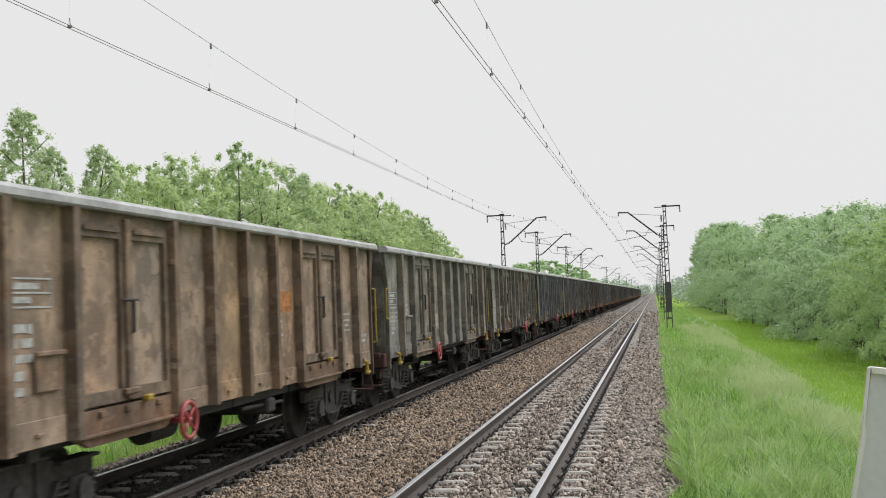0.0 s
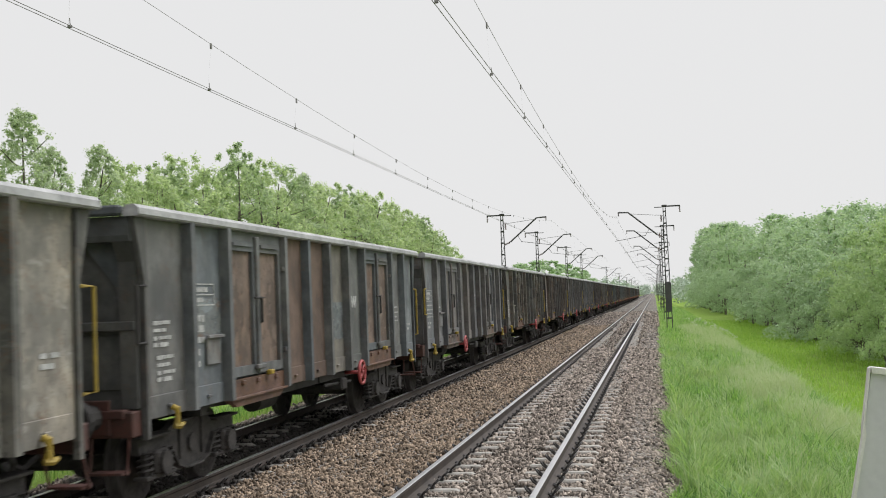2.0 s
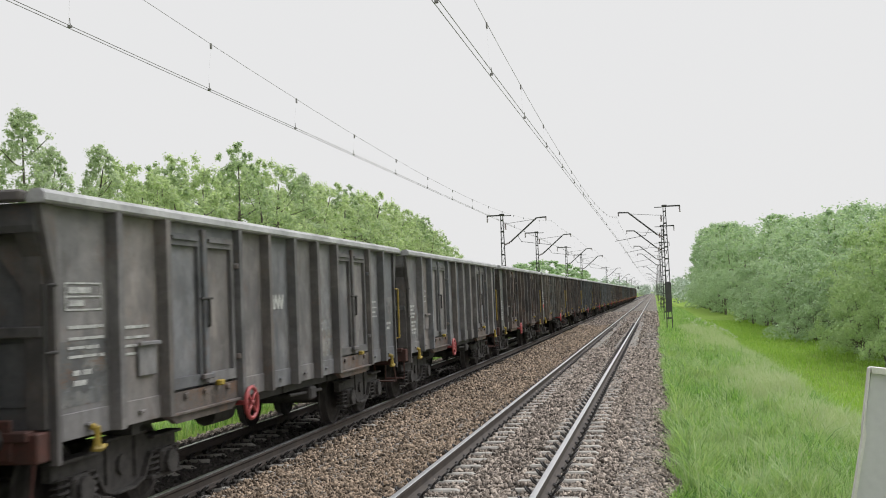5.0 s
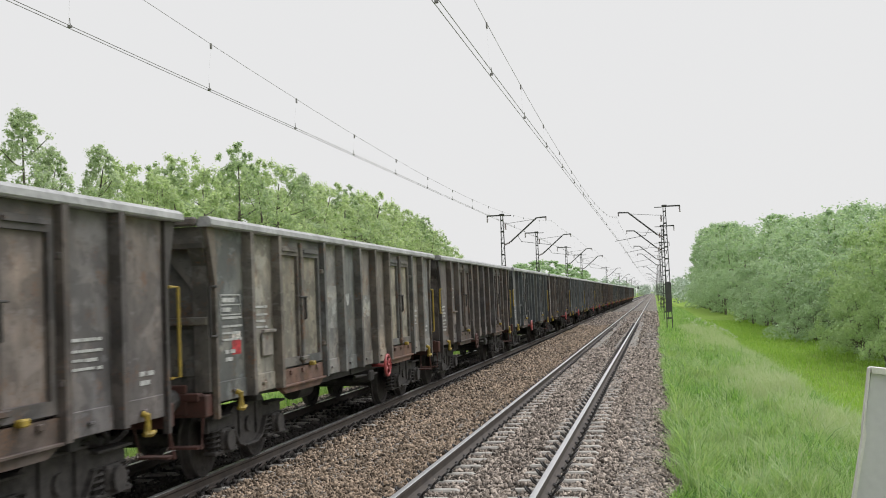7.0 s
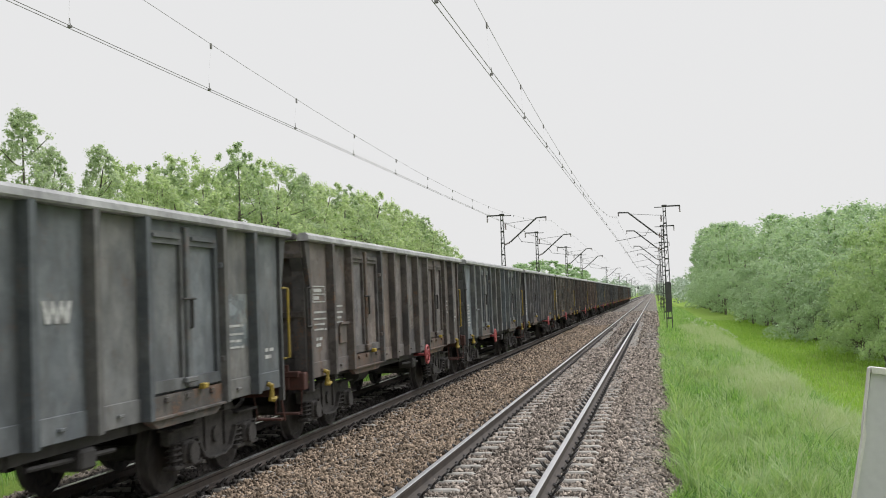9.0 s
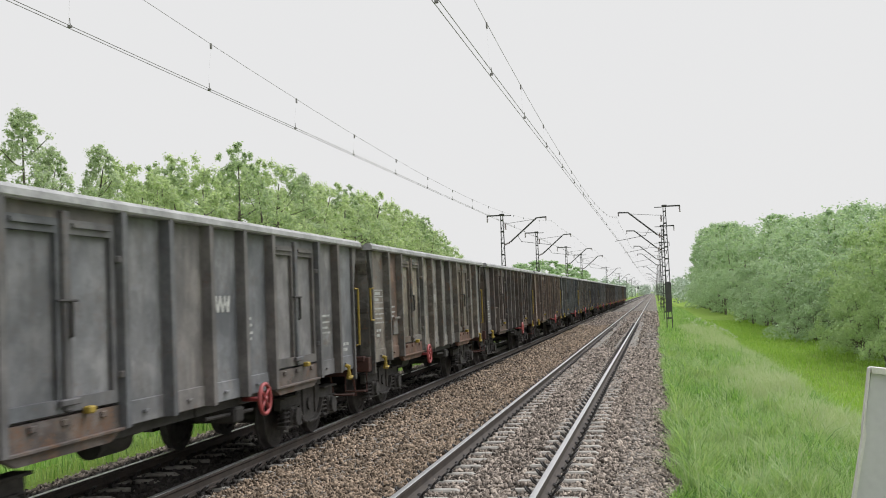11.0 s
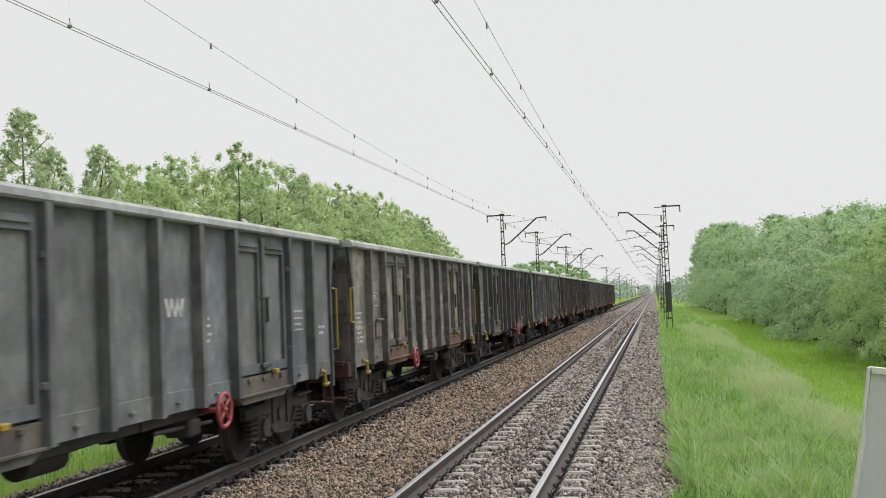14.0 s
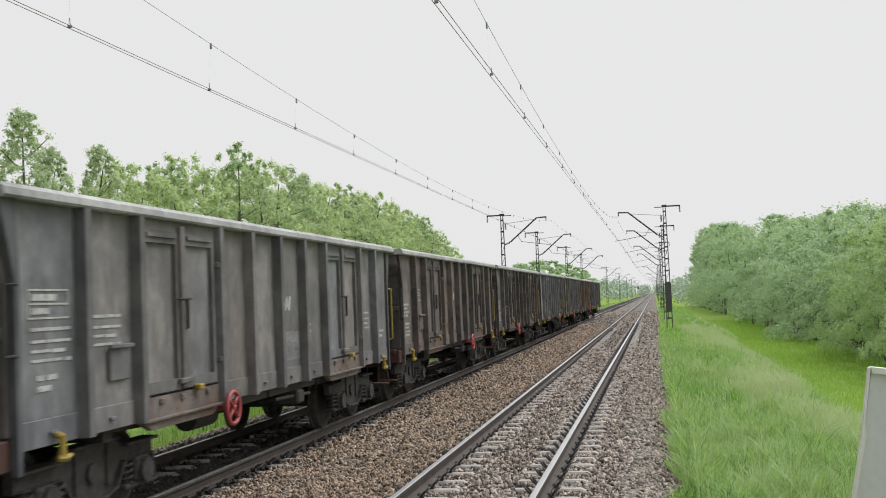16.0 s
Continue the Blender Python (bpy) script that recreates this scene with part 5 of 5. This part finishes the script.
def build_grass():
    blades("tall_grass", "lush tall grass on the embankment shoulder", 42000, wedge(0.28, 3.9, 8.5, 46.0), clumpy(0.22, 0.74, 1.6), 0.0050, GRASS, 1, 0.95)
    blades("edge_grass", "ragged grass hanging over the ballast edge", 8000, ragged(9.0, 70.0), clumpy(0.2, 0.5), 0.0045, GRASS, 2, 0.9)
    blades("shoulder_grass", "tall grass along the embankment", 19000, wedge(0.35, 4.6, 40.0, 170.0, 1.4), clumpy(0.30, 0.55), 0.004, GRASS, 3, 0.7)
    blades("meadow_grass", "bright green meadow grass below the embankment", 30000, wedge(3.6, 12.5, 18.0, 150.0, 1.5), clumpy(0.22, 0.42, 0.6), 0.0055, GRASS_LOW, 4, 0.7)
    blades("seed_grass", "pale feathery grass heads over the shoulder", 13000, drift(1.0, 4.2, 13.0, 75.0, 1.5), clumpy(0.50, 0.72, 0.8), 0.0022, SEEDS, 5, 0.5)
    blades("feather_grass", "drift of pale feathery grass heads on the shoulder", 6000, drift(1.7, 3.9, 16.0, 34.0, 1.2), clumpy(0.52, 0.75, 0.8), 0.0026, SEEDS, 15, 0.6)
    blades("far_side_grass", "bright green grass beyond the far track", 9000, wedge(-13.0, -9.1, 9.0, 60.0, 1.3), clumpy(0.25, 0.5), 0.006, GRASS, 6, 0.7)
    blades("verge_grass", "grass along the verge towards the distance", 9000, wedge(-20.0, -9.2, 60.0, 260.0, 1.3), clumpy(0.3, 0.6), 0.004, GRASS, 7, 0.7)
    blades("arching_grass", "pale arching blades hanging over the near grass", 5200, wedge(0.4, 3.6, 9.0, 24.0), clumpy(0.45, 0.80, 1.8), 0.0026, ARCH, 8, 1.0)
    blades("rear_grass", "grass on the shoulder where the viewer stands", 7000, wedge(0.3, 9.0, -12.0, 9.0, 1.0), clumpy(0.25, 0.5), 0.007, GRASS, 9, 0.8)
    rng = np.random.default_rng(3)
    pts = [(rng.uniform(2.2, 5.0), rng.uniform(66, 84)) for _ in range(38)]
    cs = np.array([(x, y, bank_z(x) + rng.uniform(0.5, 0.75)) for x, y in pts])
    V, F = leaves(rng, cs, np.full(len(cs), 0.15), 12, 0.042)
    tagged(new("white_umbels", np_mesh("white_umbels", V, F, PETALS)), "white umbel flowers in the long grass", "flowers", kind="stuff")


# ---- grey panel beside the ballast ----
def lineside_panel():
    root = tagged(new("lineside_panel"), "tall pale grey sheet-metal panel with a white folded edge", "panel")
    # leaning face between its folded edges
    y0 = 6.0
    zt, zm, zb = 1.645, 1.32, -0.55
    xt, xm, xb = 1.078, 1.031, 0.655
    bm = bmesh.new()
    add_prism(bm, [(xb + 0.012, zb), (xm + 0.012, zm), (xt + 0.012, zt - 0.03), (xt + 0.75, zt - 0.13), (xt + 0.75, zb)], 1, y0, y0 + 0.02)
    part("sheet", bm, PANEL, root)
    bm = bmesh.new()
    add_prism(bm, [(xb, zb), (xm - 0.004, zm - 0.03), (xm + 0.001, zm + 0.03), (xt, zt), (xt + 0.009, zt), (xm + 0.012, zm + 0.03), (xm + 0.016, zm - 0.02), (xb + 0.009, zb)], 1, y0 - 0.02, y0 + 0.03)
    part("side_edge", bm, PANELRIM, root, "white folded side edge, dented halfway up")
    bm = bmesh.new()
    add_prism(bm, [(xt + 0.012, zt - 0.028), (xt + 0.012, zt + 0.004), (xt + 0.75, zt - 0.10), (xt + 0.75, zt - 0.132)], 1, y0 - 0.03, y0 + 0.06)
    part("top_edge", bm, PANELRIM, root, "white folded top edge")
    part("post", box((xt + 0.4, y0 + 0.022, zb), (xt + 0.46, y0 + 0.08, zt - 0.2), 0.005), MAST, root)


# ---- far signal ----
def signal_post(x, y):
    root = tagged(new("railway_signal"), "distant railway signal on a pale post", "signal")
    root.location = (x, y, 0)
    part("post", add_tube(bmesh.new(), [(0, 0, -0.6), (0, 0, 4.4)], 0.09, 10), PANEL, root)
    part("signal_head", box((-0.35, -0.12, 3.6), (0.35, 0.12, 5.2), 0.05), MAST, root)
    for z in (4.0, 4.4, 4.8):
        part("lens", add_tube(bmesh.new(), [(0, -0.22, z), (0, -0.12, z)], 0.12, 12), DARK, root)


lineside_panel()
signal_post(-8.9, 600.0)
train = build_train()
build_trees()
build_grass()


# small changes of pace along the way, and slack in the couplings
DRIFT = ((0.0, 0.04), (2.0, 0.0), (4.0, -0.11), (6.5, -0.23), (8.5, -0.25), (11.5, -0.08), (13.5, 0.04), (15.5, 0.20), (16.0, 0.24))
EASE = {}


def motions():
    """The train runs towards the viewer at an almost steady pace, its wheels rolling."""
    deg = math.degrees(SPEED / WHEEL_R)
    last = frame(16.0) - 1
    for k, w in enumerate(train):
        y0 = wagon_start(k)
        walk(w, [(t, pose(TRACK_L, y0 + EASE.get(k, 0.0) - SPEED * t + gain, 0)) for t, gain in DRIFT])
        for o in w.children:
            if o.name.startswith("wheelset"):
                ya = o.location.y
                walk(o, [(i / FPS, pose(0, ya, WHEEL_R, deg * i / FPS)) for i in range(last + 1)])


motions()
